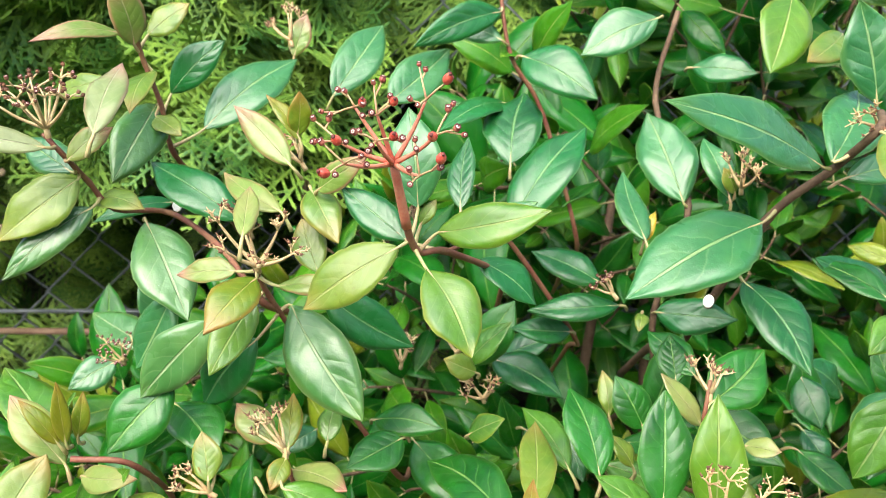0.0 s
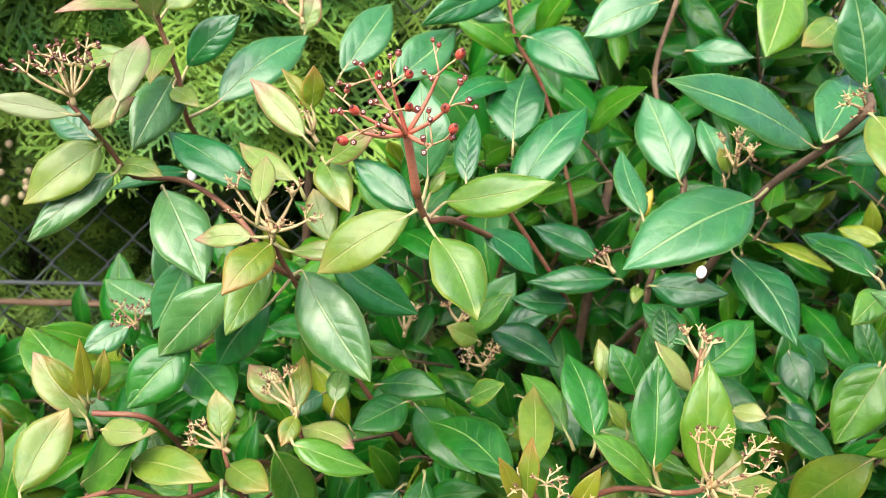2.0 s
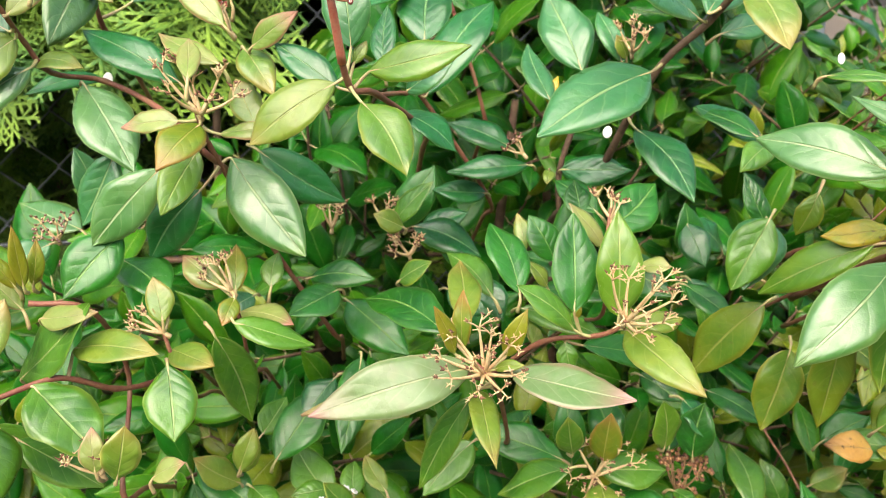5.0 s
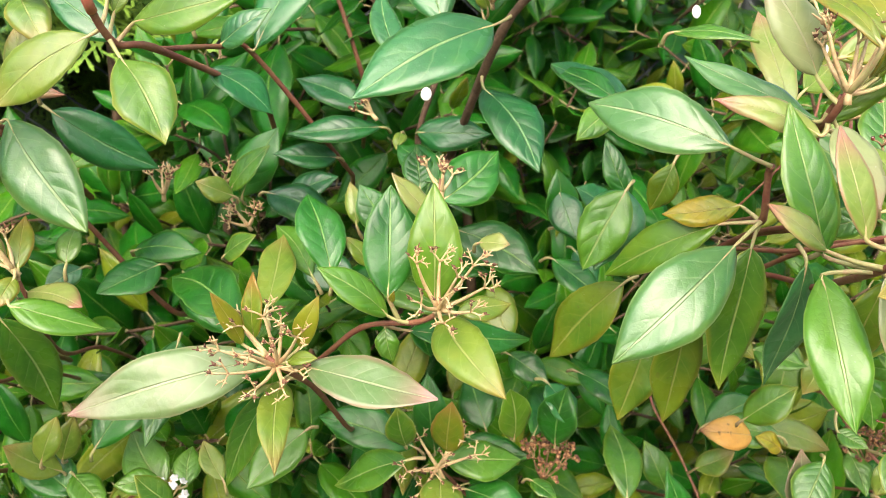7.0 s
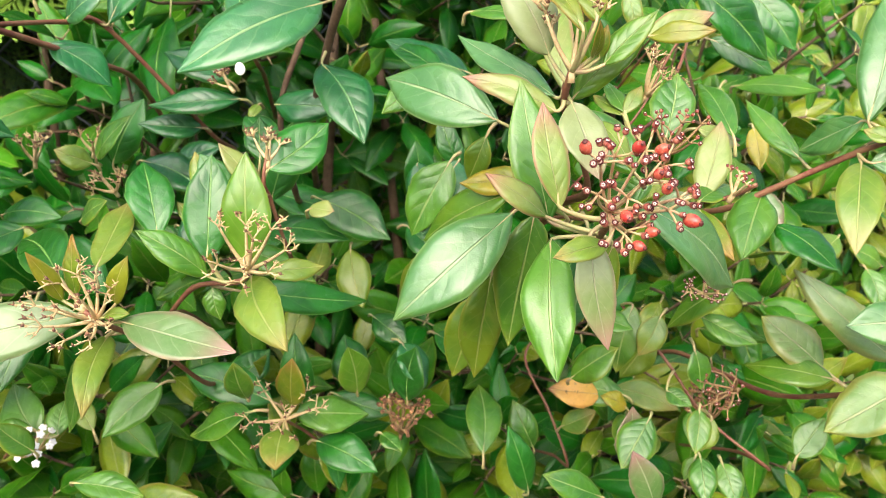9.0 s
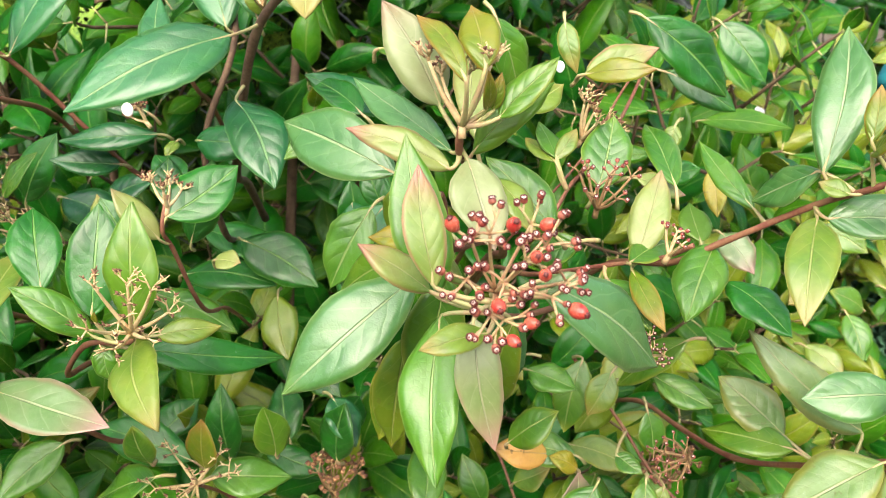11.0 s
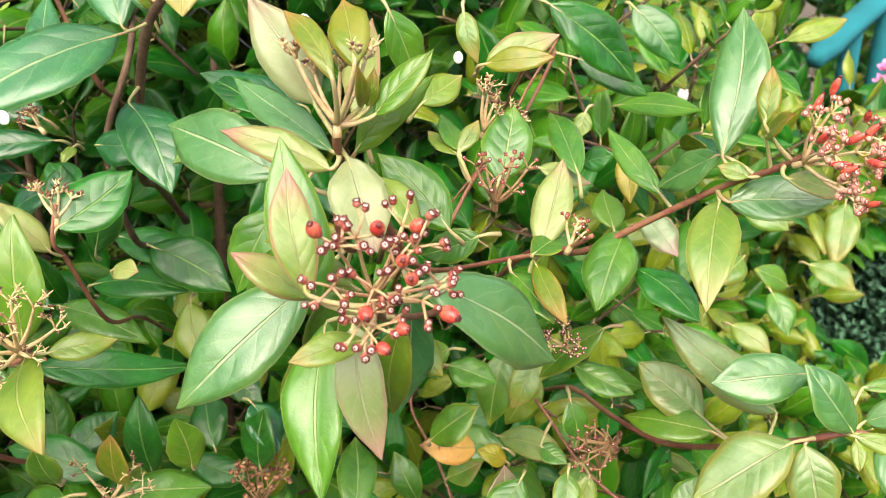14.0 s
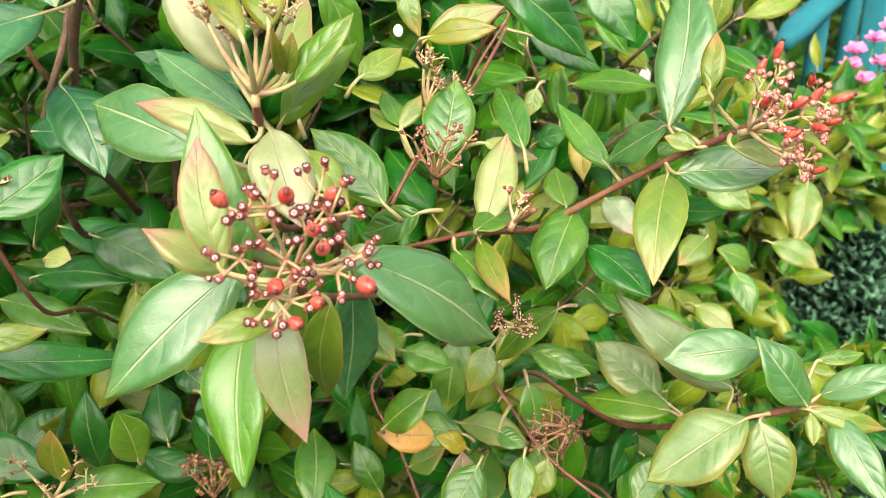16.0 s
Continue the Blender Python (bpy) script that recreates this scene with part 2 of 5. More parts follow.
STICK = plain_material("dry_stick", (0.17, 0.10, 0.06), (0.26, 0.17, 0.11), 50.0, 0.85)
WIRE = plain_material("galvanised_wire", (0.11, 0.13, 0.14), (0.19, 0.21, 0.22), 40.0, 0.5, 0.2, 0.0004, metal=0.2)

OUT = Vector((-0.1, -0.78, 0.62)).normalized()
LIST = random.Random(7)


# ---- mesh helpers ----
def mesh_of(name, verts, faces, mats, idx=None, uvs=None, smooth=True):
    me = bpy.data.meshes.new(name)
    me.from_pydata(verts, [], faces)
    for m in mats:
        me.materials.append(m)
    if idx is not None:
        me.polygons.foreach_set("material_index", idx)
    if smooth:
        me.polygons.foreach_set("use_smooth", [True] * len(me.polygons))
    if uvs is not None:
        layer = me.uv_layers.new(name="UVMap")
        loops = np.empty(len(me.loops), dtype=np.int32)
        me.loops.foreach_get("vertex_index", loops)
        layer.data.foreach_set("uv", np.asarray(uvs, dtype=np.float32)[loops].ravel())
    me.update()
    return me


def part(name, me, parent=None, label="", at=None):
    ob = new(name, me)
    if parent is not None:
        ob.parent = parent
    if at is not None:
        ob.matrix_basis = at
    if label:
        tagged(ob, label)
    return ob


class Soup:
    """Vertices and faces that end up in one mesh."""

    def __init__(self):
        self.v, self.f, self.m, self.uv = [], [], [], []

    def add(self, verts, faces, mat=0, uvs=None):
        n = len(self.v)
        self.v += [tuple(p) for p in verts]
        self.f += [tuple(i + n for i in f) for f in faces]
        self.m += [mat] * len(faces) if isinstance(mat, int) else list(mat)
        self.uv += list(uvs) if uvs is not None else [(0.5, 0.5)] * len(verts)

    def mesh(self, name, mats, smooth=True):
        return mesh_of(name, self.v, self.f, mats, self.m, self.uv, smooth)


def smooth_line(points, steps):
    """A line through all the points, rounded between them."""
    p = [Vector(q) for q in points]
    p = [p[0] * 2 - p[1]] + p + [p[-1] * 2 - p[-2]]
    line = []
    for a, b, c, d in zip(p, p[1:], p[2:], p[3:]):
        for k in range(steps):
            t = k / steps
            line.append(0.5 * (2 * b + (c - a) * t + (2 * a - 5 * b + 4 * c - d) * t * t + (3 * b - a - 3 * c + d) * t ** 3))
    return line + [p[-2]]


def tube(points, r0, r1, sides=6, steps=4, wobble=0.0, knots=0.0):
    """A tapered round stalk along points, closed at its ends."""
    line = smooth_line(points, steps)
    n, verts, faces = len(line), [], []
    side = Vector((0.31, 0.2, 0.93))
    for i, c in enumerate(line):
        way = (line[min(i + 1, n - 1)] - line[max(i - 1, 0)]).normalized()
        side = (side - way * side.dot(way)).normalized()
        other = way.cross(side)
        r = r0 + (r1 - r0) * i / (n - 1)
        r *= 1 + LIST.uniform(-wobble, wobble) + (knots if i % steps == 0 else 0)
        for k in range(sides):
            a = 2 * math.pi * k / sides
            verts.append(c + side * (r * math.cos(a)) + other * (r * math.sin(a)))
    for i in range(n - 1):
        for k in range(sides):
            j = (k + 1) % sides
            faces.append((i * sides + k, i * sides + j, (i + 1) * sides + j, (i + 1) * sides + k))
    faces.append(tuple(reversed(range(sides))))
    faces.append(tuple((n - 1) * sides + k for k in range(sides)))
    return verts, faces


def blade(length, width, rng, along=12, across=3, thick=0.00035, fold=None, arch=None, curl=None):
    """A leaf blade from (0,0,0) to (0,length,0), its face up, with a folded midrib, wavy edges and real thickness."""
    fold = rng.uniform(0.10, 0.38) if fold is None else fold
    arch = rng.uniform(0.02, 0.12) if arch is None else arch
    curl = rng.uniform(-0.14, 0.03) if curl is None else curl
    sway, twist, wave = rng.uniform(-0.045, 0.045), rng.uniform(-0.3, 0.3), rng.uniform(0, 6.28)
    full, ripple, beat = rng.uniform(0.41, 0.49), rng.uniform(0.012, 0.05), rng.uniform(8, 17)
    dent, slip, roll = rng.uniform(0.0, 0.05), rng.uniform(-0.05, 0.05), rng.uniform(-0.3, 1.0)
    top, uvs, faces = [], [], []
    bend, point = math.log(0.5) / math.log(full), rng.uniform(0.12, 0.4)
    cols = 2 * across + 1
    for i in range(along + 1):
        s = i / along
        # an ellipse drawn out to a narrow foot and a sharp tip
        g = math.sin(math.pi * s ** bend) ** 0.82 if 0 < s < 1 else 0.0
        g *= 1 - point * max(0.0, (s - 0.72) / 0.28) ** 1.5
        half = width / 2 * max(g, 0.014)
        mid = Vector((sway * length * math.sin(math.pi * s), length * s, arch * length * math.sin(math.pi * s) + curl * length * s * s * (1 - s) * 2))
        nick = [1 + rng.uniform(-0.035, 0.02), 1 + rng.uniform(-0.035, 0.02)]
        for k in range(cols):
            c = k / across - 1
            x = (nick[k > 0] if k in (0, cols - 1) else 1.0) * half * c * (1 + dent * math.sin(wave + 9 * s + 3 * (c > 0)) + (slip if c > 0 else -slip))
            z = abs(x) * fold * (1 - 0.55 * abs(c)) - 0.25 * fold * half * c * c
            z += ripple * width * math.sin(wave + beat * s + 2.2 * (c > 0)) * abs(c) ** 1.6
            z += x * twist * s - (0.05 * width * (abs(c) - 0.8) / 0.2 * roll if abs(c) > 0.8 else 0.0)
            top.append(mid + Vector((x, 0, z)))
            uvs.append((s, 0.5 + 0.5 * c))
    n = len(top)
    verts = top + [p - Vector((0, 0, thick)) for p in top]
    for i in range(along):
        for k in range(cols - 1):
            a = i * cols + k
            faces.append((a, a + 1, a + cols + 1, a + cols))
            faces.append((n + a, n + a + cols, n + a + cols + 1, n + a + 1))
        a, b = i * cols, i * cols + cols - 1
        faces.append((a, a + cols, n + a + cols, n + a))
        faces.append((b, n + b, n + b + cols, b + cols))
    return verts, faces, uvs + uvs


def facing(base, tip, out, lean=0.0):
    """The pose of a blade: y runs to the tip, z as near to out as can be."""
    y = (tip - base).normalized()
    z = (out - y * out.dot(y))
    z = z.normalized() if z.length > 1e-4 else y.orthogonal().normalized()
    x = y.cross(z)
    m = Matrix((x, y, z)).transposed().to_4x4()
    return Matrix.Translation(base) @ m @ Matrix.Rotation(lean, 4, "Y")


# ---- the shrub ----
shrub = tagged(new("viburnum_shrub"), "dense evergreen viburnum shrub with glossy leaves and dry seed heads", "shrub")
lines = {}


def shoot(points, r0, r1):
    # the hidden foot of a shoot runs on inwards and down into the shrub
    c, d = Vector(points[2]), Vector(points[3])
    b = c + (c - d).normalized() * 0.012 + Vector((0, 0.055, -0.020))
    points = [b + Vector((0, 0.08, -0.055)), b] + list(points[2:])
    v, f = tube(points, r0 * 0.7, r1 * 0.75, 8, 6, 0.06, 0.12)
    ob = part("twig", mesh_of("twig", v, f, [BARK if r0 > 0.0030 else RED_STEM]), shrub)
    lines[ob.name] = smooth_line(points, 6)
    return ob


def leaf(twig, base, tip, width, kind):
    rng = LIST
    b, t = Vector(base), Vector(tip)
    # leaves turn their faces to the open side and to the light
    open_side = Vector((min(max(b.x * 0.9, 0.0), 0.25), -0.03, 1.09)) - b
    out = open_side.normalized() + Vector((rng.uniform(-0.2, 0.2), rng.uniform(-0.1, 0.1), 0.55 + rng.uniform(-0.25, 0.25)))
    at = facing(b, t, out, rng.uniform(-0.18, 0.18))
    length = (t - b).length
    s = Soup()
    v, f, uv = blade(length, min(width * 1.02, length * 0.66), rng, 18, 4)
    s.add(v, f, 0, uv)
    foot = [v[9 * k + 4] - Vector((0, 0, 0.0004)) for k in (0, 2, 5)]
    near = min(lines[twig.name], key=lambda p: abs((p - b).length - 0.006) - 0.5 * (b - p).dot((t - b).normalized()))
    inv = at.inverted()
    if (near - b).length < 0.022:
        end = inv @ near
        mid = end * 0.5 + Vector((0, -0.001, -0.001))
    else:
        end = Vector((rng.uniform(-0.002, 0.002), -0.006, -0.008))
        mid = Vector((end.x * 0.4, -0.0035, -0.0025))
    s.add(*tube([end, mid] + foot, 0.0011, 0.0003, 6, 3), 1)
    return part("leaf", s.mesh("leaf", [LEAF[kind], PETIOLE]), twig, at=at)


def ball(rx, rz, rings=7, sides=10, squeeze=0.0):
    """An egg-shaped body about the z axis, standing on the origin."""
    verts, faces = [(0, 0, 0)], []
    for i in range(1, rings):
        a = math.pi * i / rings
        r = rx * math.sin(a) * (1 + squeeze * math.cos(a))
        for k in range(sides):
            b = 2 * math.pi * k / sides
            verts.append((r * math.cos(b), r * math.sin(b), rz * (1 - math.cos(a))))
    verts.append((0, 0, 2 * rz))
    top = len(verts) - 1
    for k in range(sides):
        j = (k + 1) % sides
        faces.append((0, 1 + j, 1 + k))
        for i in range(rings - 2):
            a = 1 + i * sides
            faces.append((a + k, a + j, a + sides + j, a + sides + k))
        a = 1 + (rings - 2) * sides
        faces.append((a + k, a + j, top))
    return verts, faces


def cap_mesh(name, r, body, rim, eye):
    """A spent flower's cup: a round body, a dark toothed rim and a pale eye."""
    s = Soup()
    v, f = ball(r, r, 6, 9, 0.12)
    s.add(v, f, 0)
    z = 1.7 * r
    wave = [1.0 if k % 2 else 0.84 for k in range(12)]
    turn = [(math.cos(k * math.pi / 6), math.sin(k * math.pi / 6)) for k in range(12)]
    rings = [(0.80, -0.05), (1.06, 0.2), (0.70, 0.26), (0.60, 0.06)]
    ring = [(a * r * q * w, c * r * q * w, z + h * r) for q, h in rings for (a, c), w in zip(turn, wave)]
    s.add(ring, [(m * 12 + k, m * 12 + (k + 1) % 12, m * 12 + 12 + (k + 1) % 12, m * 12 + 12 + k) for m in range(3) for k in range(12)], 1)
    v, f = ball(0.55 * r, 0.17 * r, 4, 10)
    s.add([(x, y, q + z - 0.04 * r) for x, y, q in v], f, 2)
    v, f = ball(0.24 * r, 0.1 * r, 3, 6)
    s.add([(x, y, q + z + 0.3 * r) for x, y, q in v], f, 1)
    return s.mesh(name, [body, rim, eye])


def berry_mesh(r):
    s = Soup()
    v, f = ball(r, r * 1.42, 9, 12, 0.1)
    s.add(v, f, 0)
    v, f = ball(r * 0.45, r * 0.22, 4, 9)
    s.add([(x * (1.2 if k % 2 else 0.8), y * (1.2 if k % 2 else 0.8), z + 2.66 * r) for k, (x, y, z) in enumerate(v)], f, 1)
    return s.mesh("berry", [BERRY, CAP_RIM])


CAPS = {
    "red": cap_mesh("calyx_cup", 0.00115, CAP, CAP_RIM, CAP_EYE),
    "pale": cap_mesh("calyx_cup", 0.0012, plain_material("pale_cup", (0.46, 0.20, 0.14), (0.55, 0.34, 0.24), 300.0, 0.45), CAP, CAP_EYE),
    "dark": cap_mesh("calyx_cup", 0.00085, CAP, CAP_RIM, CAP_EYE),
    "dry": cap_mesh("calyx_cup", 0.00085, HUSK, CAP_RIM, CAP_EYE),
    "brown": cap_mesh("calyx_cup", 0.0013, plain_material("brown_bud", (0.30, 0.14, 0.06), (0.40, 0.22, 0.10), 300.0, 0.7), HUSK, HUSK),
}


def stub_mesh(seed, dark):
    """The end of a spent stalk: a small swollen knob, split into short teeth, some with a withered brown scrap."""
    rng = random.Random(seed)
    s = Soup()
    v, f = ball(0.00062, 0.0008, 5, 7, 0.25)
    s.add(v, f, 0)
    for k in range(3):
        a = k * 2.1 + rng.uniform(-0.4, 0.4)
        d = Vector((math.cos(a) * rng.uniform(0.4, 1.0), math.sin(a) * rng.uniform(0.4, 1.0), rng.uniform(0.6, 1.3)))
        start = Vector((0, 0, 0.001))
        s.add(*tube([start, start + d * 0.0008, start + d * rng.uniform(0.0013, 0.0022) + Vector((0, 0, rng.uniform(-0.0005, 0.0003)))], 0.0004, 0.00018, 5, 2), 1 if k < dark else 0)
    if dark:
        v, f = ball(0.0006, 0.00055, 5, 7, -0.3)
        s.add([(x * rng.uniform(0.8, 1.4), y * rng.uniform(0.8, 1.4), z + 0.0012) for x, y, z in v], f, 1)
    return s.mesh("stalk_end", [STRAW, HUSK])


STUBS = [stub_mesh(k, (0, 2, 0, 1, 3)[k]) for k in range(5)]
BERRIES = [berry_mesh(0.0024), berry_mesh(0.0027), berry_mesh(0.0021)]


def floret_mesh():
    s = Soup()
    for k in range(5):
        a = k * 2 * math.pi / 5
        v, f = ball(0.0012, 0.0005, 5, 8)
        c, d = math.cos(a), math.sin(a)
        s.add([(c * (x * 1.1 + 0.0013) - d * y, d * (x * 1.1 + 0.0013) + c * y, z + 0.4 * abs(x)) for x, y, z in v], f, 0)
    v, f = ball(0.0006, 0.0006, 4, 6)
    s.add(v, f, 1)
    return s.mesh("floret", [PETAL, STRAW])


FLORET = floret_mesh()
HEAD_LABEL = {
    "bare": "bare straw-coloured seed head with forked stalks",
    "dry": "dried brown seed head with withered cups",
    "red": "seed head with coral-red stalks and red berries",
    "redbig": "domed seed head crowded with red berries and pale-eyed cups",
    "redlong": "seed head with elongated shiny red berries",
    "few": "small seed head with a single red berry",
    "brown": "dense head of small brown buds",
    "dark": "small seed head with dark red cups",
    "flower": "small head of white open florets",
}


FULL = {  # forks on a ray, cups on a fork, berries
    "redbig": (4, 2, 9), "red": (3, 2, 8), "redlong": (4, 3, 12), "brown": (4, 2, 0), "dry": (4, 2, 0), "flower": (2, 1, 0), "dark": (3, 1, 0), "few": (3, 1, 1), "bare": (3, 2, 0)}


def seed_head(twig, kind, node, top, spread, rays):
    """A forked flower head: rays rise from the node to a dome round top, each forks, and each fork ends in cups or a berry."""
    rng = random.Random(hash_of(node))
    n, t = Vector(node), Vector(top)
    up = (t - n).normalized()
    side = up.orthogonal().normalized()
    other = up.cross(side)
    reach = max((t - n).length, spread * 0.5)
    forks, cups, berries = FULL[kind]
    red = kind in ("red", "redbig", "redlong")
    s, ends = Soup(), []
    thick = {"red": 0.0011, "redbig": 0.0006, "bare": 0.0011}.get(kind, 0.0008)
    for k in range(rays):
        inner = k < rays // 4
        a = 2 * math.pi * (k + rng.uniform(-0.3, 0.3)) / (rays - rays // 4 if not inner else max(1, rays // 4))
        out = spread * (rng.uniform(0.1, 0.22) if inner else rng.uniform(0.48, 0.72))
        way = side * math.cos(a) + other * math.sin(a)
        knee = n + way * out + up * reach * rng.uniform(0.6, 1.0) * (1.0 if not inner else 1.1)
        s.add(*tube([n, n.lerp(knee, 0.5) + way * out * 0.1, knee], thick, 0.0005, 6, 3), 1 if kind == "red" else 0)
        for j in range(forks):
            b = 2 * math.pi * (j + rng.uniform(-0.3, 0.3)) / forks
            fan = (way * 0.35 + up * rng.uniform(0.35, 0.8) + (side * math.cos(b) + other * math.sin(b)) * (0.5 if kind == "bare" else 0.9)).normalized()
            end = knee + fan * spread * (rng.uniform(0.14, 0.28) if kind == "bare" else rng.uniform(0.16, 0.40))
            s.add(*tube([knee, knee.lerp(end, 0.5) + up * 0.0006, end], 0.00045, 0.0003, 5, 2), 0)
            for m in range(cups):
                if m == 0:
                    ends.append((end, (fan + up * 1.2).normalized()))
                    continue
                turn = (fan + Vector((rng.uniform(-1, 1), rng.uniform(-1, 1), rng.uniform(-0.8, 1))) * 1.1).normalized()
                tip = knee.lerp(end, rng.uniform(0.5, 0.9)) + turn * max(0.0032, spread * 0.13)
                s.add(*tube([knee.lerp(end, 0.6), tip], 0.0004, 0.0003, 5, 1), 0)
                ends.append((tip, (turn + up * 1.4).normalized()))
    s.add(*tube([n - up * 0.004, n, n + up * 0.0015], 0.0014, 0.0011, 7, 2), 0)
    if kind == "red":
        line = lines[twig.name]
        low = next(p for p in reversed(line) if (p - n).length > 0.03)
        s.add(*tube([low, low.lerp(n, 0.5), n], 0.0021, 0.0017, 8, 3), 1)
    head = part("seed_head", s.mesh("seed_head", [PINK_STALK if red and kind != "redlong" else DULL_STALK if kind in ("brown", "dark") and len(ends) > 16 else STRAW, CORAL]), shrub, HEAD_LABEL[kind])
    ripe = {int((i + 0.7 * rng.random()) * len(ends) / berries) for i in range(berries)}
    for i, (p, w) in enumerate(ends):
        w = (w + Vector((rng.uniform(-1, 1), rng.uniform(-1, 1), rng.uniform(-1, 1))) * 0.25).normalized()
        at = Matrix.Translation(p - w * 0.0003) @ w.to_track_quat("Z", "Y").to_matrix().to_4x4()
        if kind == "flower":
            part("floret", FLORET, head, "white five-petalled floret", at)
        elif i in ripe:
            part("berry", BERRIES[i % 3], head, "shiny red berry", at @ Matrix.Diagonal((0.62, 0.62, 1.15, 1)) if kind == "redlong" else at @ Matrix.Scale(0.75 if kind == "red" else 0.84, 4))
        elif kind == "bare":
            part("stalk_end", STUBS[rng.randrange(5)], head, "", at @ Matrix.Scale(rng.uniform(0.8, 1.3), 4))
        else:
            key = {"few": "dark", "redbig": "red", "redlong": "pale"}.get(kind, kind)
            part("calyx_cup", CAPS[key], head, "", at @ Matrix.Scale(rng.uniform(0.8, 1.15), 4))
    return head


def hash_of(p):
    return int(abs(p[0] * 7919 + p[1] * 104729 + p[2] * 1299709) * 1000) % 999983


# ---- ground ----
v, f = [], []
cells, half = 60, 40.0
ys = [((k / cells) * 2 - 1) for k in range(cells + 1)]
for a in ys:
    for b in ys:
        x, y = half * a * abs(a) ** 1.5, half * b * abs(b) ** 1.5
        v.append((x, y, 0.03 * noise.noise(Vector((x * 2, y * 2, 0)))))
f = [(i * (cells + 1) + j, (i + 1) * (cells + 1) + j, (i + 1) * (cells + 1) + j + 1, i * (cells + 1) + j + 1) for i in range(cells) for j in range(cells)]
tagged(part("ground", mesh_of("ground", v, f, [SOIL])), "bare brown garden soil", "ground", kind="structure")


# ---- unseen plain walls, added to block the low sky and bounce fill ----
def blocking_wall(name, x0, y0, x1, y1, high):
    way = Vector((x1 - x0, y1 - y0, 0))
    side = Vector((-way.y, way.x, 0)).normalized() * 0.11
    v = [Vector((x0, y0, z)) + way * k / 12 + o for o in (side, -side) for z in (-0.05, high) for k in range(13)]
    f = []
    for k in range(12):
        f += [(k, k + 1, 14 + k, 13 + k), (26 + k, 39 + k, 40 + k, 27 + k), (13 + k, 14 + k, 40 + k, 39 + k)]
    f += [(0, 13, 39, 26), (12, 38, 51, 25)]
    tagged(part(name, mesh_of(name, v, f, [BLOCKING_WALL_COAT], smooth=False)), "unseen plain wall added to block low sky and bounce fill light", "wall", kind="structure")


blocking_wall("blocking_wall_south", -6.0, -2.4, 6.0, -2.4, 2.1)
blocking_wall("blocking_wall_west", -6.0, -2.2, -6.0, 5.0, 2.1)
blocking_wall("blocking_wall_east", 6.0, 5.0, 6.0, -2.2, 2.1)


# ---- chain-link fence behind the shrub ----
def fence():
    ob = tagged(new("chain_link_fence"), "grey galvanised chain-link fence with a tension wire", "fence")
    wide, high, lo, hi, y0 = 0.039, 0.076, 0.0, 1.45, 1.05
    for k in range(-52, 17):
        x0, pts, z, side = k * wide, [], lo, k % 2
        while z <= hi:
            pts.append((x0 + (wide * 1.03 if side else -wide * 0.03), y0 + (0.0022 if side else -0.0022), z))
            z += high / 2
            side = 1 - side
        v, f = tube(pts, 0.0021, 0.0021, 6, 1)
        part("wire", mesh_of("wire", v, f, [WIRE]), ob)
    v, f = tube([(-2.1, y0 - 0.008, 0.738), (-1.0, y0 - 0.008, 0.734), (0, y0 - 0.008, 0.732), (0.7, y0 - 0.008, 0.735)], 0.003, 0.003, 6, 4)
    part("tension_wire", mesh_of("tension_wire", v, f, [WIRE]), ob)
    for x in (-2.05, 0.68):
        v, f = tube([(x, y0 + 0.04, -0.05), (x, y0 + 0.04, 1.5)], 0.021, 0.021, 12, 1)
        part("post", mesh_of("post", v, f, [WIRE]), ob)


fence()


# ---- conifer hedge ----
def thuja_spray(rng):
    """A flat fan of scaly twigs in the xy plane, growing along y."""
    s = Soup()

    def strip(a, b, w):
        d = (b - a)
        n = Vector((-d.y, d.x, 0)).normalized() * w
        up = Vector((0, 0, w * 0.55))
        m = a.lerp(b, 0.8)
        s.add([a - n * 0.6, a + n * 0.6, m + n, m - n, b, m + up, a + up * 0.6], [(0, 1, 2, 3), (3, 2, 4), (0, 6, 5, 3), (6, 1, 2, 5), (3, 5, 4), (5, 2, 4)])

    def grow(a, way, length, level):
        b = a + way * length
        strip(a, b, (0.0015, 0.0014, 0.0012)[level])
        if level == 2:
            return
        count = int(length / (0.0078 if level == 0 else 0.0048))
        for k in range(1, count + 1):
            t = k / (count + 1)
            side = 1 if k % 2 else -1
            ang = side * rng.uniform(0.6, 0.9)
            w = Vector((way.x * math.cos(ang) - way.y * math.sin(ang), way.x * math.sin(ang) + way.y * math.cos(ang), rng.uniform(-0.12, 0.12))).normalized()
            grow(a.lerp(b, t), w, length * (0.55 - 0.35 * t) * rng.uniform(0.8, 1.15), level + 1)

    grow(Vector((0, 0, 0)), Vector((0, 1, 0)), 0.12, 0)
    return s


def hedge(name, label, count, zone, seed):
    rng = random.Random(seed)
    ob = tagged(new(name), label, "conifer")
    kinds = [thuja_spray(rng) for k in range(4)]
    arrays = [(np.array(k.v), k.f) for k in kinds]
    for band in range(3):
        verts, faces, n = [], [], 0
        for k in range(count // 3):
            at = zone(rng)
            way = Vector((rng.uniform(-0.7, 0.7), rng.uniform(-1.0, -0.1), rng.uniform(-1.0, 0.25)))
            m = facing(Vector(at), Vector(at) + way, Vector((rng.uniform(-1, 1), -0.6, rng.uniform(0, 0.8)))) @ Matrix.Scale(rng.uniform(0.9, 1.7), 4)
            a, f = arrays[k % 4]
            r = np.array(m)
            verts.append(a @ r[:3, :3].T + r[:3, 3])
            faces += [tuple(i + n for i in q) for q in f]
            n += len(a)
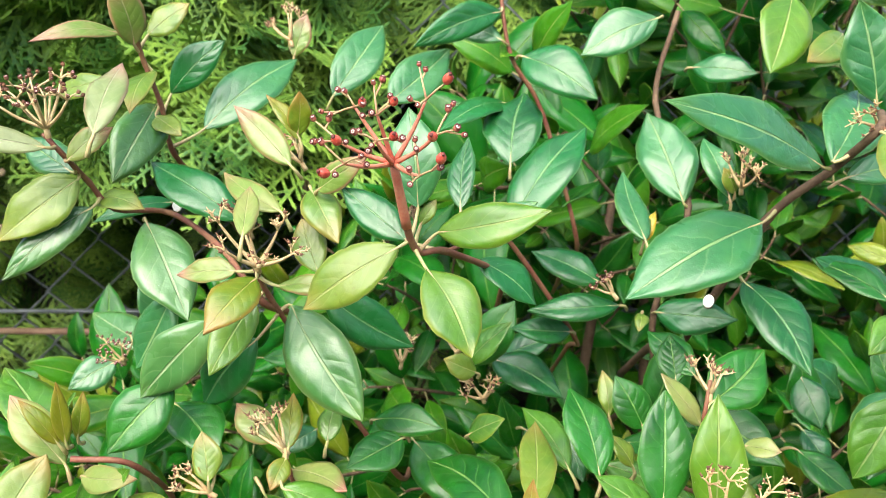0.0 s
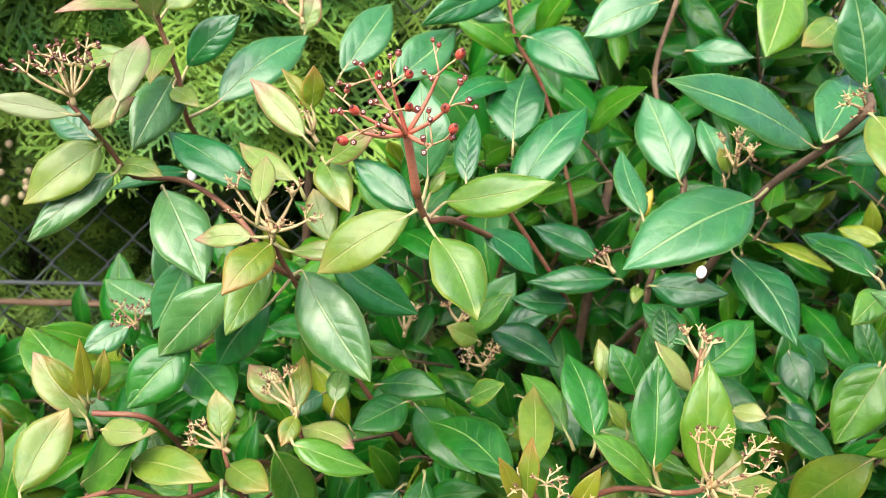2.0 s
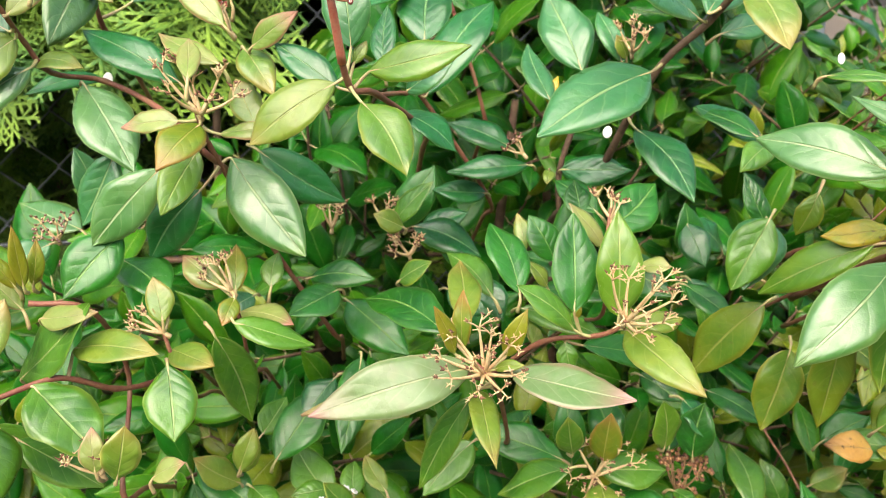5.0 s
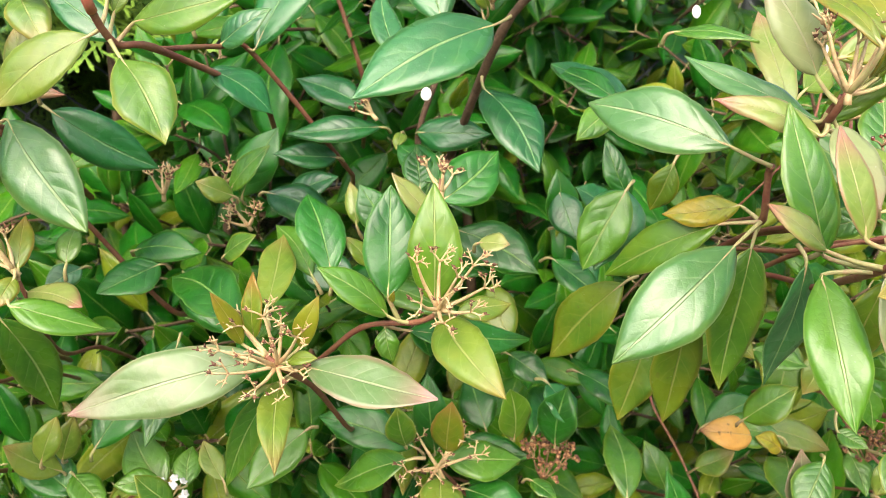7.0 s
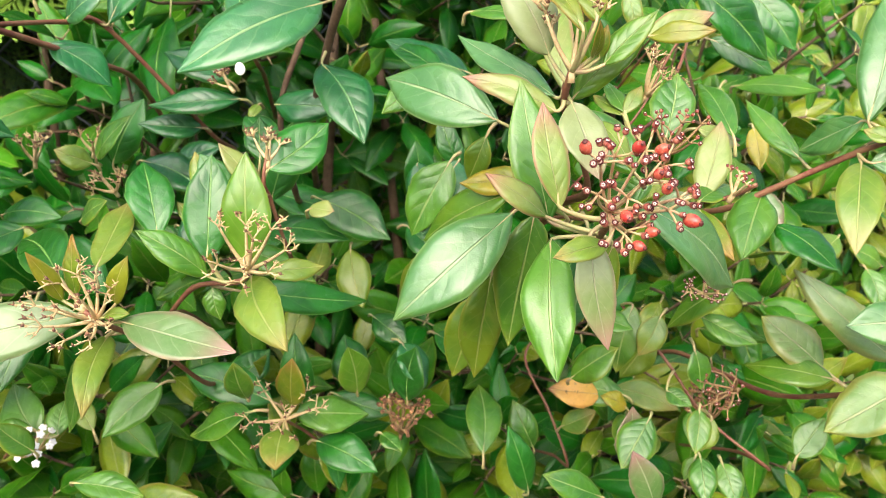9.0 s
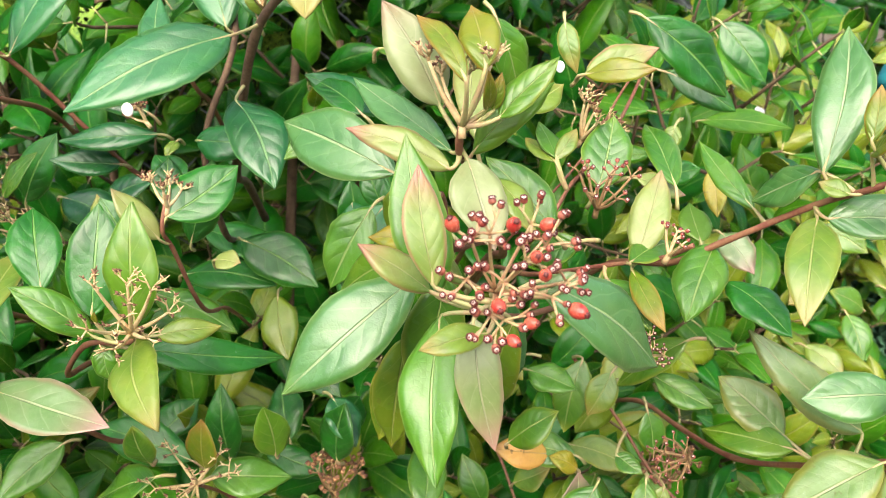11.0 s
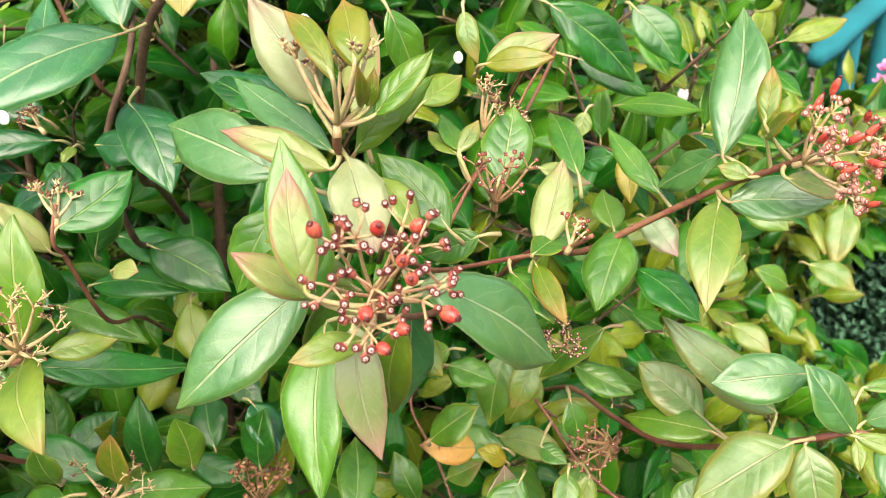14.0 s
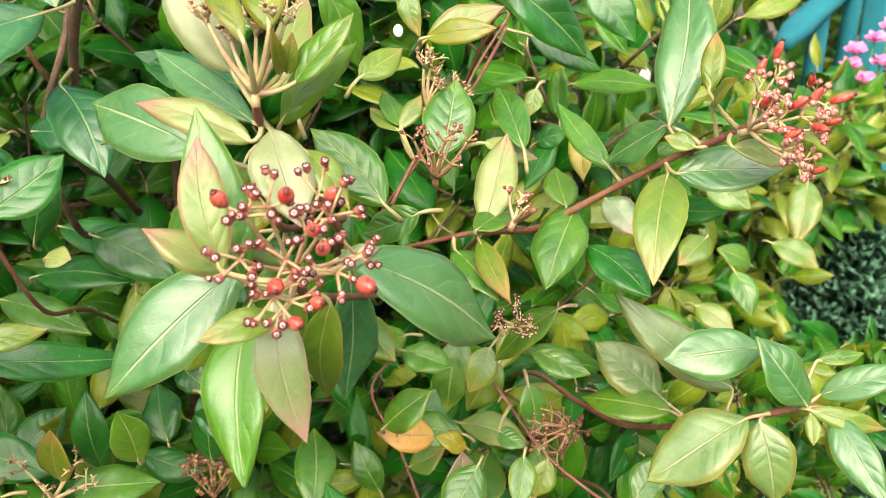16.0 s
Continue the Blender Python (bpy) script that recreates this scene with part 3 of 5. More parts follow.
        tagged(part("spray_foliage", mesh_of("spray_foliage", np.concatenate(verts).tolist(), faces, [THUJA]), ob), kind="stuff")
    return ob, rng


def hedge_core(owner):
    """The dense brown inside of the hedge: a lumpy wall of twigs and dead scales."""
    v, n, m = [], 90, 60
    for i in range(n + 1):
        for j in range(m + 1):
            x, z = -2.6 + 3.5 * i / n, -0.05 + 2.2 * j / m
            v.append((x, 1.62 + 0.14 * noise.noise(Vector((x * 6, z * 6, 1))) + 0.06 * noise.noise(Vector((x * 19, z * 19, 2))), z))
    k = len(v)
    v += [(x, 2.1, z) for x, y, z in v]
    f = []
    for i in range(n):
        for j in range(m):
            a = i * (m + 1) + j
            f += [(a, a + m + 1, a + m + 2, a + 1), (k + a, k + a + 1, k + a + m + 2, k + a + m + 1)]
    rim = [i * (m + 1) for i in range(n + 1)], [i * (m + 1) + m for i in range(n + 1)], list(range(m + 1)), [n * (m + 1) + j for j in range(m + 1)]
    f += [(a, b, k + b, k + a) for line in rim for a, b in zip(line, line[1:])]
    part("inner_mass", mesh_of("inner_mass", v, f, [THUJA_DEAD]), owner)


def hedge_zone(rng):
    """Green sprays above, a dark hollow below them."""
    if rng.random() < 0.22:
        return rng.uniform(-1.35, 0.65), rng.uniform(1.42, 1.62), rng.uniform(0.45, 1.12)
    return rng.uniform(-1.35, 0.65), 1.14 + 0.42 * rng.random() ** 1.3, rng.uniform(1.12, 1.7)


def stray_zone(rng):
    x = rng.uniform(-0.78, -0.12)
    low = 0.97 if x < -0.52 else 1.02
    return x, rng.uniform(0.88, 1.03), rng.uniform(low, 1.36)


screen, rng = hedge("conifer_hedge", "tall dark green conifer hedge with flat scaly sprays", 2100, hedge_zone, 31)
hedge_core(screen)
for k in range(12):
    x = -1.6 + k * 0.2
    v, f = tube([(x, 1.6, -0.05), (x + 0.03, 1.58, 0.7), (x + rng.uniform(-0.1, 0.1), 1.55, 1.8)], 0.024, 0.010, 8, 4, 0.1)
    part("trunk", mesh_of("trunk", v, f, [THUJA_WOOD]), screen)
stray, rng = hedge("conifer_branch", "drooping yellow-green conifer branch with small pale cones", 420, stray_zone, 32)
v, f = tube([(-0.50, 1.5, 0.95), (-0.48, 1.15, 1.10), (-0.47, 0.95, 1.12), (-0.46, 0.88, 1.02)], 0.006, 0.002, 7, 5, 0.1)
part("branch", mesh_of("branch", v, f, [THUJA_WOOD]), stray)
v, f = ball(0.0042, 0.0046, 5, 7)
cone = mesh_of("cone", v, f, [CONE])
for k in range(14):
    part("cone", cone, stray, "small pale brown cone", Matrix.Translation((-0.465 + rng.uniform(-0.02, 0.02), 0.84 + rng.uniform(-0.02, 0.02), 0.925 + rng.uniform(-0.035, 0.03))))
v, f = tube([(-1.5, 0.98, 0.70), (-0.8, 0.99, 0.722), (-0.3, 1.0, 0.715), (0.2, 1.0, 0.70)], 0.006, 0.003, 7, 5, 0.12)
tagged(part("dry_stick", mesh_of("dry_stick", v, f, [STICK])), "thin dry brown stick caught along the fence", "stick")

# ---- front shoots, leaf by leaf ----
twig = shoot([(-0.1442, 0.5363, 0.9964), (-0.1442, 0.4663, 1.0264), (-0.1443, 0.4279, 1.0377), (-0.1448, 0.4148, 1.0658), (-0.1497, 0.4101, 1.0872), (-0.1501, 0.4034, 1.1008), (-0.1510, 0.3979, 1.1190)], 0.0022, 0.0014)
leaf(twig, (-0.1556, 0.3984, 1.1013), (-0.1868, 0.3714, 1.0975), 0.0100, "blush")
leaf(twig, (-0.1506, 0.4020, 1.0955), (-0.1541, 0.3895, 1.1261), 0.0167, "blush")
leaf(twig, (-0.1478, 0.4137, 1.1005), (-0.1269, 0.4179, 1.1160), 0.0156, "lime")
leaf(twig, (-0.1440, 0.4296, 1.0704), (-0.1146, 0.4337, 1.0979), 0.0185, "deep")
leaf(twig, (-0.1465, 0.4115, 1.0828), (-0.1457, 0.3747, 1.0651), 0.0137, "lime")
leaf(twig, (-0.1724, 0.4181, 1.0785), (-0.2049, 0.4264, 1.0708), 0.0132, "lime")
leaf(twig, (-0.1495, 0.4216, 1.0650), (-0.1593, 0.3802, 1.0319), 0.0240, "white_sheen")
leaf(twig, (-0.1477, 0.4133, 1.0602), (-0.1308, 0.4006, 1.0516), 0.0121, "lime")
leaf(twig, (-0.1291, 0.4333, 1.0512), (-0.0861, 0.4825, 1.0865), 0.0287, "cool_sheen")
twig = shoot([(-0.0796, 0.4511, 0.9433), (-0.0796, 0.3811, 0.9733), (-0.0844, 0.3515, 0.9808), (-0.1088, 0.3791, 0.9985), (-0.1416, 0.4054, 1.0108), (-0.1606, 0.3824, 1.0179), (-0.1673, 0.3717, 1.0334), (-0.1681, 0.3506, 1.0498), (-0.1743, 0.3485, 1.0589)], 0.0026, 0.0015)
leaf(twig, (-0.1456, 0.3334, 1.0603), (-0.1459, 0.3732, 1.0879), 0.0160, "rosy")
leaf(twig, (-0.1703, 0.3417, 1.0536), (-0.2033, 0.3299, 1.0618), 0.0109, "rosy")
leaf(twig, (-0.1645, 0.3474, 1.0471), (-0.1459, 0.3547, 1.0609), 0.0114, "blush")
leaf(twig, (-0.1688, 0.3647, 1.0360), (-0.2021, 0.3501, 1.0098), 0.0232, "lime")
leaf(twig, (-0.1652, 0.3681, 1.0219), (-0.1994, 0.3448, 0.9931), 0.0171, "white_sheen")
leaf(twig, (-0.1689, 0.3824, 1.0230), (-0.1403, 0.3666, 1.0211), 0.0142, "lime")
leaf(twig, (-0.1531, 0.4438, 1.0086), (-0.1882, 0.4160, 1.0033), 0.0121, "deep")
leaf(twig, (-0.1709, 0.3633, 1.0395), (-0.2008, 0.3796, 1.0536), 0.0172, "cool_sheen")
seed_head(twig, "dry", (-0.1704, 0.3442, 1.0613), (-0.1716, 0.3409, 1.0801), 0.0230, 9)
twig = shoot([(-0.0239, 0.5307, 0.8065), (-0.0239, 0.4607, 0.8365), (-0.0271, 0.4230, 0.8473), (-0.0601, 0.3942, 0.9190), (-0.0807, 0.3562, 0.9798), (-0.0842, 0.3379, 1.0049)], 0.0026, 0.0016)
leaf(twig, (-0.1451, 0.3799, 1.0122), (-0.1179, 0.3472, 0.9730), 0.0289, "white_sheen")
leaf(twig, (-0.0981, 0.3825, 1.0116), (-0.1488, 0.4039, 1.0376), 0.0231, "deep")
leaf(twig, (-0.0867, 0.3482, 0.9816), (-0.1018, 0.3207, 0.9570), 0.0183, "fresh")
leaf(twig, (-0.0821, 0.3359, 0.9968), (-0.0988, 0.3082, 0.9812), 0.0193, "bronze")
leaf(twig, (-0.0933, 0.3449, 0.9972), (-0.1219, 0.3495, 0.9939), 0.0119, "blush")
leaf(twig, (-0.0744, 0.3435, 0.9907), (-0.0389, 0.3413, 0.9892), 0.0102, "blush")
leaf(twig, (-0.0729, 0.3628, 0.9748), (-0.0367, 0.3300, 0.9302), 0.0309, "white_sheen")
leaf(twig, (-0.0606, 0.3846, 0.9739), (-0.0153, 0.3915, 0.9415), 0.0241, "deep")
leaf(twig, (-0.1038, 0.3403, 0.9752), (-0.1398, 0.3377, 0.9384), 0.0243, "white_sheen")
leaf(twig, (-0.1303, 0.3637, 0.9787), (-0.1512, 0.3639, 0.9417), 0.0226, "cool_sheen")
leaf(twig, (-0.0888, 0.3558, 0.9599), (-0.1210, 0.3664, 0.9193), 0.0244, "deep")
leaf(twig, (-0.0827, 0.3191, 1.0197), (-0.0853, 0.3480, 1.0357), 0.0107, "blush")
leaf(twig, (-0.0592, 0.3637, 0.9905), (-0.0694, 0.3816, 1.0132), 0.0166, "lime")
seed_head(twig, "bare", (-0.0818, 0.3379, 1.0015), (-0.0815, 0.3290, 1.0180), 0.0250, 7)
twig = shoot([(0.0348, 0.5094, 0.9429), (0.0348, 0.4394, 0.9729), (0.0316, 0.3977, 0.9800), (0.0014, 0.3349, 1.0091), (-0.0116, 0.3166, 1.0157), (-0.0179, 0.2920, 1.0541)], 0.0024, 0.0020)
leaf(twig, (-0.0177, 0.3121, 1.0171), (-0.0580, 0.3130, 0.9900), 0.0225, "lime")
leaf(twig, (-0.0635, 0.3787, 1.0285), (-0.0483, 0.3577, 1.0070), 0.0183, "lime")
leaf(twig, (-0.0165, 0.3469, 1.0112), (-0.0472, 0.3659, 1.0321), 0.0172, "deep")
leaf(twig, (-0.0100, 0.3180, 1.0321), (-0.0140, 0.3336, 1.0712), 0.0220, "cool_sheen")
leaf(twig, (-0.0023, 0.3199, 1.0210), (0.0434, 0.3086, 1.0328), 0.0187, "fresh")
leaf(twig, (-0.0062, 0.3089, 1.0086), (0.0113, 0.2856, 0.9797), 0.0234, "fresh")
leaf(twig, (0.0177, 0.3731, 0.9943), (0.0459, 0.3686, 0.9725), 0.0215, "deep")
leaf(twig, (-0.0727, 0.3783, 1.0400), (-0.1017, 0.3925, 1.0673), 0.0149, "blush")
leaf(twig, (-0.0684, 0.3827, 1.0515), (-0.0849, 0.3900, 1.0725), 0.0089, "bronze")
leaf(twig, (-0.0696, 0.3835, 1.0537), (-0.0669, 0.3793, 1.0747), 0.0112, "bronze")
leaf(twig, (-0.0591, 0.3700, 1.0294), (-0.0344, 0.3587, 1.0470), 0.0130, "blush")
leaf(twig, (-0.0731, 0.3518, 1.0232), (-0.1055, 0.3801, 1.0367), 0.0130, "blush")
leaf(twig, (0.0089, 0.3890, 1.0163), (0.0137, 0.4195, 1.0483), 0.0143, "deep")
leaf(twig, (-0.0090, 0.3192, 1.0246), (-0.0025, 0.3220, 1.0347), 0.0058, "lime")
seed_head(twig, "red", (-0.0179, 0.2920, 1.0541), (-0.0210, 0.2750, 1.0690), 0.0310, 8)
seed_head(twig, "few", (-0.0740, 0.4169, 1.0347), (-0.0814, 0.4200, 1.0462), 0.0134, 5)
twig = shoot([(0.0834, 0.5591, 0.8837), (0.0834, 0.4891, 0.9137), (0.0793, 0.4515, 0.9240), (0.0339, 0.4228, 0.9940), (0.0208, 0.3944, 1.0016), (0.0014, 0.3347, 1.0086)], 0.0022, 0.0016)
leaf(twig, (0.0352, 0.4206, 0.9970), (0.0821, 0.4582, 1.0493), 0.0312, "deep")
leaf(twig, (0.0413, 0.4839, 1.0239), (0.0533, 0.5323, 1.0629), 0.0369, "deep")
leaf(twig, (0.0208, 0.3947, 1.0025), (0.0472, 0.3882, 1.0200), 0.0164, "cool_sheen")
leaf(twig, (0.0423, 0.5340, 1.0568), (-0.0030, 0.4816, 1.0440), 0.0196, "deep")
twig = shoot([(-0.1183, 0.4683, 0.8175), (-0.1183, 0.3983, 0.8475), (-0.1218, 0.3566, 0.8541), (-0.1359, 0.3291, 0.8647), (-0.1556, 0.3093, 0.8823), (-0.1820, 0.2897, 0.8822), (-0.1887, 0.2698, 0.9015), (-0.1923, 0.2627, 0.9119)], 0.0024, 0.0016)
leaf(twig, (-0.1906, 0.2932, 0.8913), (-0.1757, 0.3175, 0.9209), 0.0222, "lime")
leaf(twig, (-0.1801, 0.3286, 0.8739), (-0.1342, 0.3035, 0.9216), 0.0267, "mid")
leaf(twig, (-0.1900, 0.2721, 0.8975), (-0.1640, 0.2477, 0.8849), 0.0190, "blush")
leaf(twig, (-0.1876, 0.2651, 0.9107), (-0.1711, 0.2550, 0.9486), 0.0106, "blush")
leaf(twig, (-0.1639, 0.3012, 0.8829), (-0.1301, 0.2788, 0.8553), 0.0302, "mid")
leaf(twig, (-0.1803, 0.2825, 0.8759), (-0.1741, 0.2614, 0.8422), 0.0297, "mid")
leaf(twig, (-0.1489, 0.3175, 0.8930), (-0.1032, 0.2913, 0.8995), 0.0192, "lime")
leaf(twig, (-0.1710, 0.3230, 0.9127), (-0.2187, 0.3685, 0.9401), 0.0250, "mid")
leaf(twig, (-0.1710, 0.3230, 0.9127), (-0.1997, 0.3371, 0.9402), 0.0184, "blush")
leaf(twig, (-0.1699, 0.3179, 0.9253), (-0.1852, 0.3179, 0.9470), 0.0082, "bronze")
leaf(twig, (-0.1666, 0.3178, 0.9254), (-0.1664, 0.3158, 0.9564), 0.0076, "bronze")
leaf(twig, (-0.1661, 0.3275, 0.9231), (-0.1617, 0.3290, 0.9457), 0.0079, "bronze")
leaf(twig, (-0.1614, 0.3180, 0.9097), (-0.1304, 0.3022, 0.9178), 0.0126, "blush")
leaf(twig, (-0.1770, 0.3065, 0.8524), (-0.1416, 0.3061, 0.8227), 0.0215, "mid")
leaf(twig, (-0.1911, 0.3185, 0.8551), (-0.1773, 0.3198, 0.8275), 0.0176, "mid")
leaf(twig, (-0.2173, 0.3003, 0.8597), (-0.1975, 0.2921, 0.8705), 0.0164, "mid")
leaf(twig, (-0.2239, 0.3169, 0.8786), (-0.2298, 0.2967, 0.8802), 0.0166, "lime")
twig = shoot([(-0.1019, 0.4624, 0.8047), (-0.1019, 0.3924, 0.8347), (-0.1026, 0.3529, 0.8453), (-0.1062, 0.3314, 0.8772), (-0.1097, 0.3312, 0.8929)], 0.0018, 0.0013)
leaf(twig, (-0.1073, 0.3322, 0.8833), (-0.0828, 0.3096, 0.8833), 0.0174, "lime")
leaf(twig, (-0.1088, 0.3287, 0.9002), (-0.1134, 0.3395, 0.9204), 0.0140, "lime")
leaf(twig, (-0.1023, 0.3002, 0.8896), (-0.0973, 0.2745, 0.8637), 0.0255, "mid")
leaf(twig, (-0.0870, 0.3446, 0.8835), (-0.0734, 0.3542, 0.8257), 0.0227, "mid")
leaf(twig, (-0.1068, 0.3338, 0.9019), (-0.1136, 0.3303, 0.9066), 0.0058, "lime")
seed_head(twig, "bare", (-0.1097, 0.3312, 0.8929), (-0.1217, 0.3294, 0.9023), 0.0081, 3)
twig = shoot([(-0.0728, 0.4826, 0.8079), (-0.0728, 0.4126, 0.8379), (-0.0730, 0.3734, 0.8487), (-0.0739, 0.3490, 0.8886), (-0.0764, 0.3447, 0.9086)], 0.0018, 0.0013)
leaf(twig, (-0.0741, 0.3265, 0.8987), (-0.0346, 0.3283, 0.8825), 0.0176, "mid")
leaf(twig, (-0.0735, 0.3475, 0.8954), (-0.0451, 0.3321, 0.8932), 0.0181, "blush")
leaf(twig, (-0.0743, 0.3447, 0.9086), (-0.0747, 0.3665, 0.9275), 0.0116, "bronze")
leaf(twig, (-0.0742, 0.3389, 0.9068), (-0.0798, 0.3263, 0.8969), 0.0106, "bronze")
leaf(twig, (-0.0825, 0.3503, 0.9086), (-0.1025, 0.3622, 0.9238), 0.0169, "blush")
leaf(twig, (-0.0575, 0.3583, 0.9048), (-0.0536, 0.3731, 0.9194), 0.0126, "mid")
seed_head(twig, "bare", (-0.0764, 0.3447, 0.9086), (-0.0856, 0.3444, 0.9231), 0.0143, 4)
twig = shoot([(-0.1405, 0.4297, 0.7631), (-0.1405, 0.3597, 0.7931), (-0.1410, 0.3311, 0.8018), (-0.1454, 0.3857, 0.8427), (-0.1420, 0.3316, 0.9061), (-0.1670, 0.3204, 0.9168)], 0.0022, 0.0018)
leaf(twig, (-0.1274, 0.3465, 0.9412), (-0.1533, 0.3272, 0.9156), 0.0275, "dark")
leaf(twig, (-0.1348, 0.3676, 0.9209), (-0.1065, 0.3393, 0.9068), 0.0259, "dark")
leaf(twig, (-0.1879, 0.4743, 0.9087), (-0.2346, 0.5037, 0.9213), 0.0244, "white_sheen")
leaf(twig, (-0.1220, 0.2667, 0.8512), (-0.1158, 0.2689, 0.8767), 0.0200, "lime")
leaf(twig, (-0.1325, 0.2727, 0.8518), (-0.1332, 0.2788, 0.8718), 0.0110, "blush")
leaf(twig, (-0.1077, 0.2704, 0.8485), (-0.0923, 0.2671, 0.8574), 0.0151, "blush")
leaf(twig, (-0.0807, 0.3394, 0.8046), (-0.0715, 0.3457, 0.8269), 0.0134, "lime")
leaf(twig, (-0.0726, 0.3891, 0.7974), (-0.0585, 0.4129, 0.8089), 0.0199, "mid")
leaf(twig, (-0.0636, 0.3661, 0.7922), (-0.0320, 0.3951, 0.8236), 0.0278, "dark")
leaf(twig, (-0.0107, 0.3625, 0.8577), (-0.0243, 0.3208, 0.8217), 0.0202, "dark")
leaf(twig, (-0.0221, 0.3933, 0.8879), (-0.0505, 0.3720, 0.8820), 0.0266, "dark")
leaf(twig, (-0.0171, 0.4285, 0.8669), (0.0184, 0.3884, 0.8444), 0.0286, "dark")
seed_head(twig, "dry", (-0.1948, 0.4504, 0.9093), (-0.1951, 0.4435, 0.9210), 0.0137, 5)
seed_head(twig, "bare", (-0.1329, 0.2814, 0.8459), (-0.1368, 0.2803, 0.8589), 0.0133, 5)
twig = shoot([(0.0768, 0.4739, 0.7538), (0.0768, 0.4039, 0.7838), (0.0753, 0.3638, 0.7937), (0.0601, 0.3131, 0.8517), (0.0478, 0.2833, 0.8815), (0.0414, 0.2817, 0.8889)], 0.0022, 0.0016)
leaf(twig, (0.0389, 0.2814, 0.8874), (-0.0372, 0.2703, 0.8740), 0.0260, "pale")
leaf(twig, (0.0576, 0.2788, 0.8841), (0.1108, 0.2548, 0.8785), 0.0233, "pale")
leaf(twig, (0.0349, 0.2957, 0.8810), (-0.0431, 0.3068, 0.8546), 0.0176, "blush")
leaf(twig, (0.0456, 0.2965, 0.8678), (0.0446, 0.2446, 0.8557), 0.0147, "lime")
leaf(twig, (0.0416, 0.2940, 0.8655), (0.0152, 0.3021, 0.8086), 0.0151, "mid")
leaf(twig, (0.0364, 0.2895, 0.8931), (0.0377, 0.2953, 0.9215), 0.0096, "bronze")
leaf(twig, (0.0556, 0.2810, 0.8922), (0.0652, 0.2787, 0.9168), 0.0098, "bronze")
leaf(twig, (0.0322, 0.2847, 0.8933), (0.0221, 0.2805, 0.9199), 0.0084, "bronze")
leaf(twig, (0.0502, 0.2796, 0.8867), (0.0631, 0.2739, 0.8905), 0.0066, "lime")
leaf(twig, (0.0499, 0.2999, 0.8695), (0.0476, 0.3021, 0.8742), 0.0066, "lime")
leaf(twig, (0.0290, 0.2949, 0.9000), (-0.0078, 0.3538, 0.8968), 0.0249, "dark")
leaf(twig, (0.0409, 0.3094, 0.8978), (0.0461, 0.3657, 0.9117), 0.0175, "lime")
leaf(twig, (0.0605, 0.3402, 0.8991), (0.0416, 0.3840, 0.9107), 0.0153, "mid")
seed_head(twig, "bare", (0.0456, 0.2822, 0.8834), (0.0410, 0.2672, 0.9000), 0.0270, 11)
twig = shoot([(0.0558, 0.4635, 0.8050), (0.0558, 0.3935, 0.8350), (0.0593, 0.3536, 0.8442), (0.0829, 0.3210, 0.8793), (0.1078, 0.3004, 0.8909), (0.1189, 0.2876, 0.9034)], 0.0024, 0.0016)
leaf(twig, (0.0947, 0.3025, 0.9032), (0.0986, 0.3245, 0.9483), 0.0248, "dark")
leaf(twig, (0.1146, 0.2943, 0.9029), (0.1165, 0.3096, 0.9532), 0.0232, "fresh")
leaf(twig, (0.0701, 0.3166, 0.9092), (0.0602, 0.3492, 0.9377), 0.0224, "dark")
leaf(twig, (0.0945, 0.3005, 0.8948), (0.0643, 0.2995, 0.9207), 0.0160, "mid")
leaf(twig, (0.1163, 0.2878, 0.8993), (0.1342, 0.2354, 0.8891), 0.0212, "lime")
leaf(twig, (0.1242, 0.2900, 0.8995), (0.1500, 0.2982, 0.8984), 0.0121, "lime")
leaf(twig, (0.1055, 0.3205, 0.8764), (0.1710, 0.3424, 0.8550), 0.0184, "dark")
leaf(twig, (0.0937, 0.3125, 0.8827), (0.0967, 0.3075, 0.8666), 0.0192, "mid")
leaf(twig, (0.1426, 0.3400, 0.9123), (0.1558, 0.3296, 0.9145), 0.0132, "blush")
leaf(twig, (0.0959, 0.3021, 0.9003), (0.0971, 0.2990, 0.9073), 0.0028, "bronze")
seed_head(twig, "bare", (0.1152, 0.2861, 0.9034), (0.1187, 0.2700, 0.9230), 0.0245, 9)
twig = shoot([(0.1310, 0.4692, 0.8346), (0.1310, 0.3992, 0.8646), (0.1298, 0.3610, 0.8759), (0.1228, 0.3427, 0.9177), (0.1209, 0.3360, 0.9298), (0.1238, 0.3407, 0.9455)], 0.0018, 0.0013)
leaf(twig, (0.1235, 0.3366, 0.9359), (0.1548, 0.3583, 0.9536), 0.0266, "dark")
leaf(twig, (0.1195, 0.3348, 0.9255), (0.1004, 0.3378, 0.9502), 0.0136, "blush")
leaf(twig, (0.0993, 0.3576, 0.9118), (0.0857, 0.3660, 0.9364), 0.0202, "dark")
leaf(twig, (0.0834, 0.3649, 0.9153), (0.0812, 0.3763, 0.9351), 0.0096, "lime")
leaf(twig, (0.1167, 0.3682, 0.9317), (0.1164, 0.3846, 0.9511), 0.0193, "dark")
leaf(twig, (0.1263, 0.3687, 0.9350), (0.1078, 0.3950, 0.9492), 0.0179, "dark")
leaf(twig, (0.0883, 0.3305, 0.9064), (0.0773, 0.3354, 0.9205), 0.0107, "lime")
seed_head(twig, "bare", (0.1238, 0.3389, 0.9398), (0.1253, 0.3423, 0.9512), 0.0119, 4)
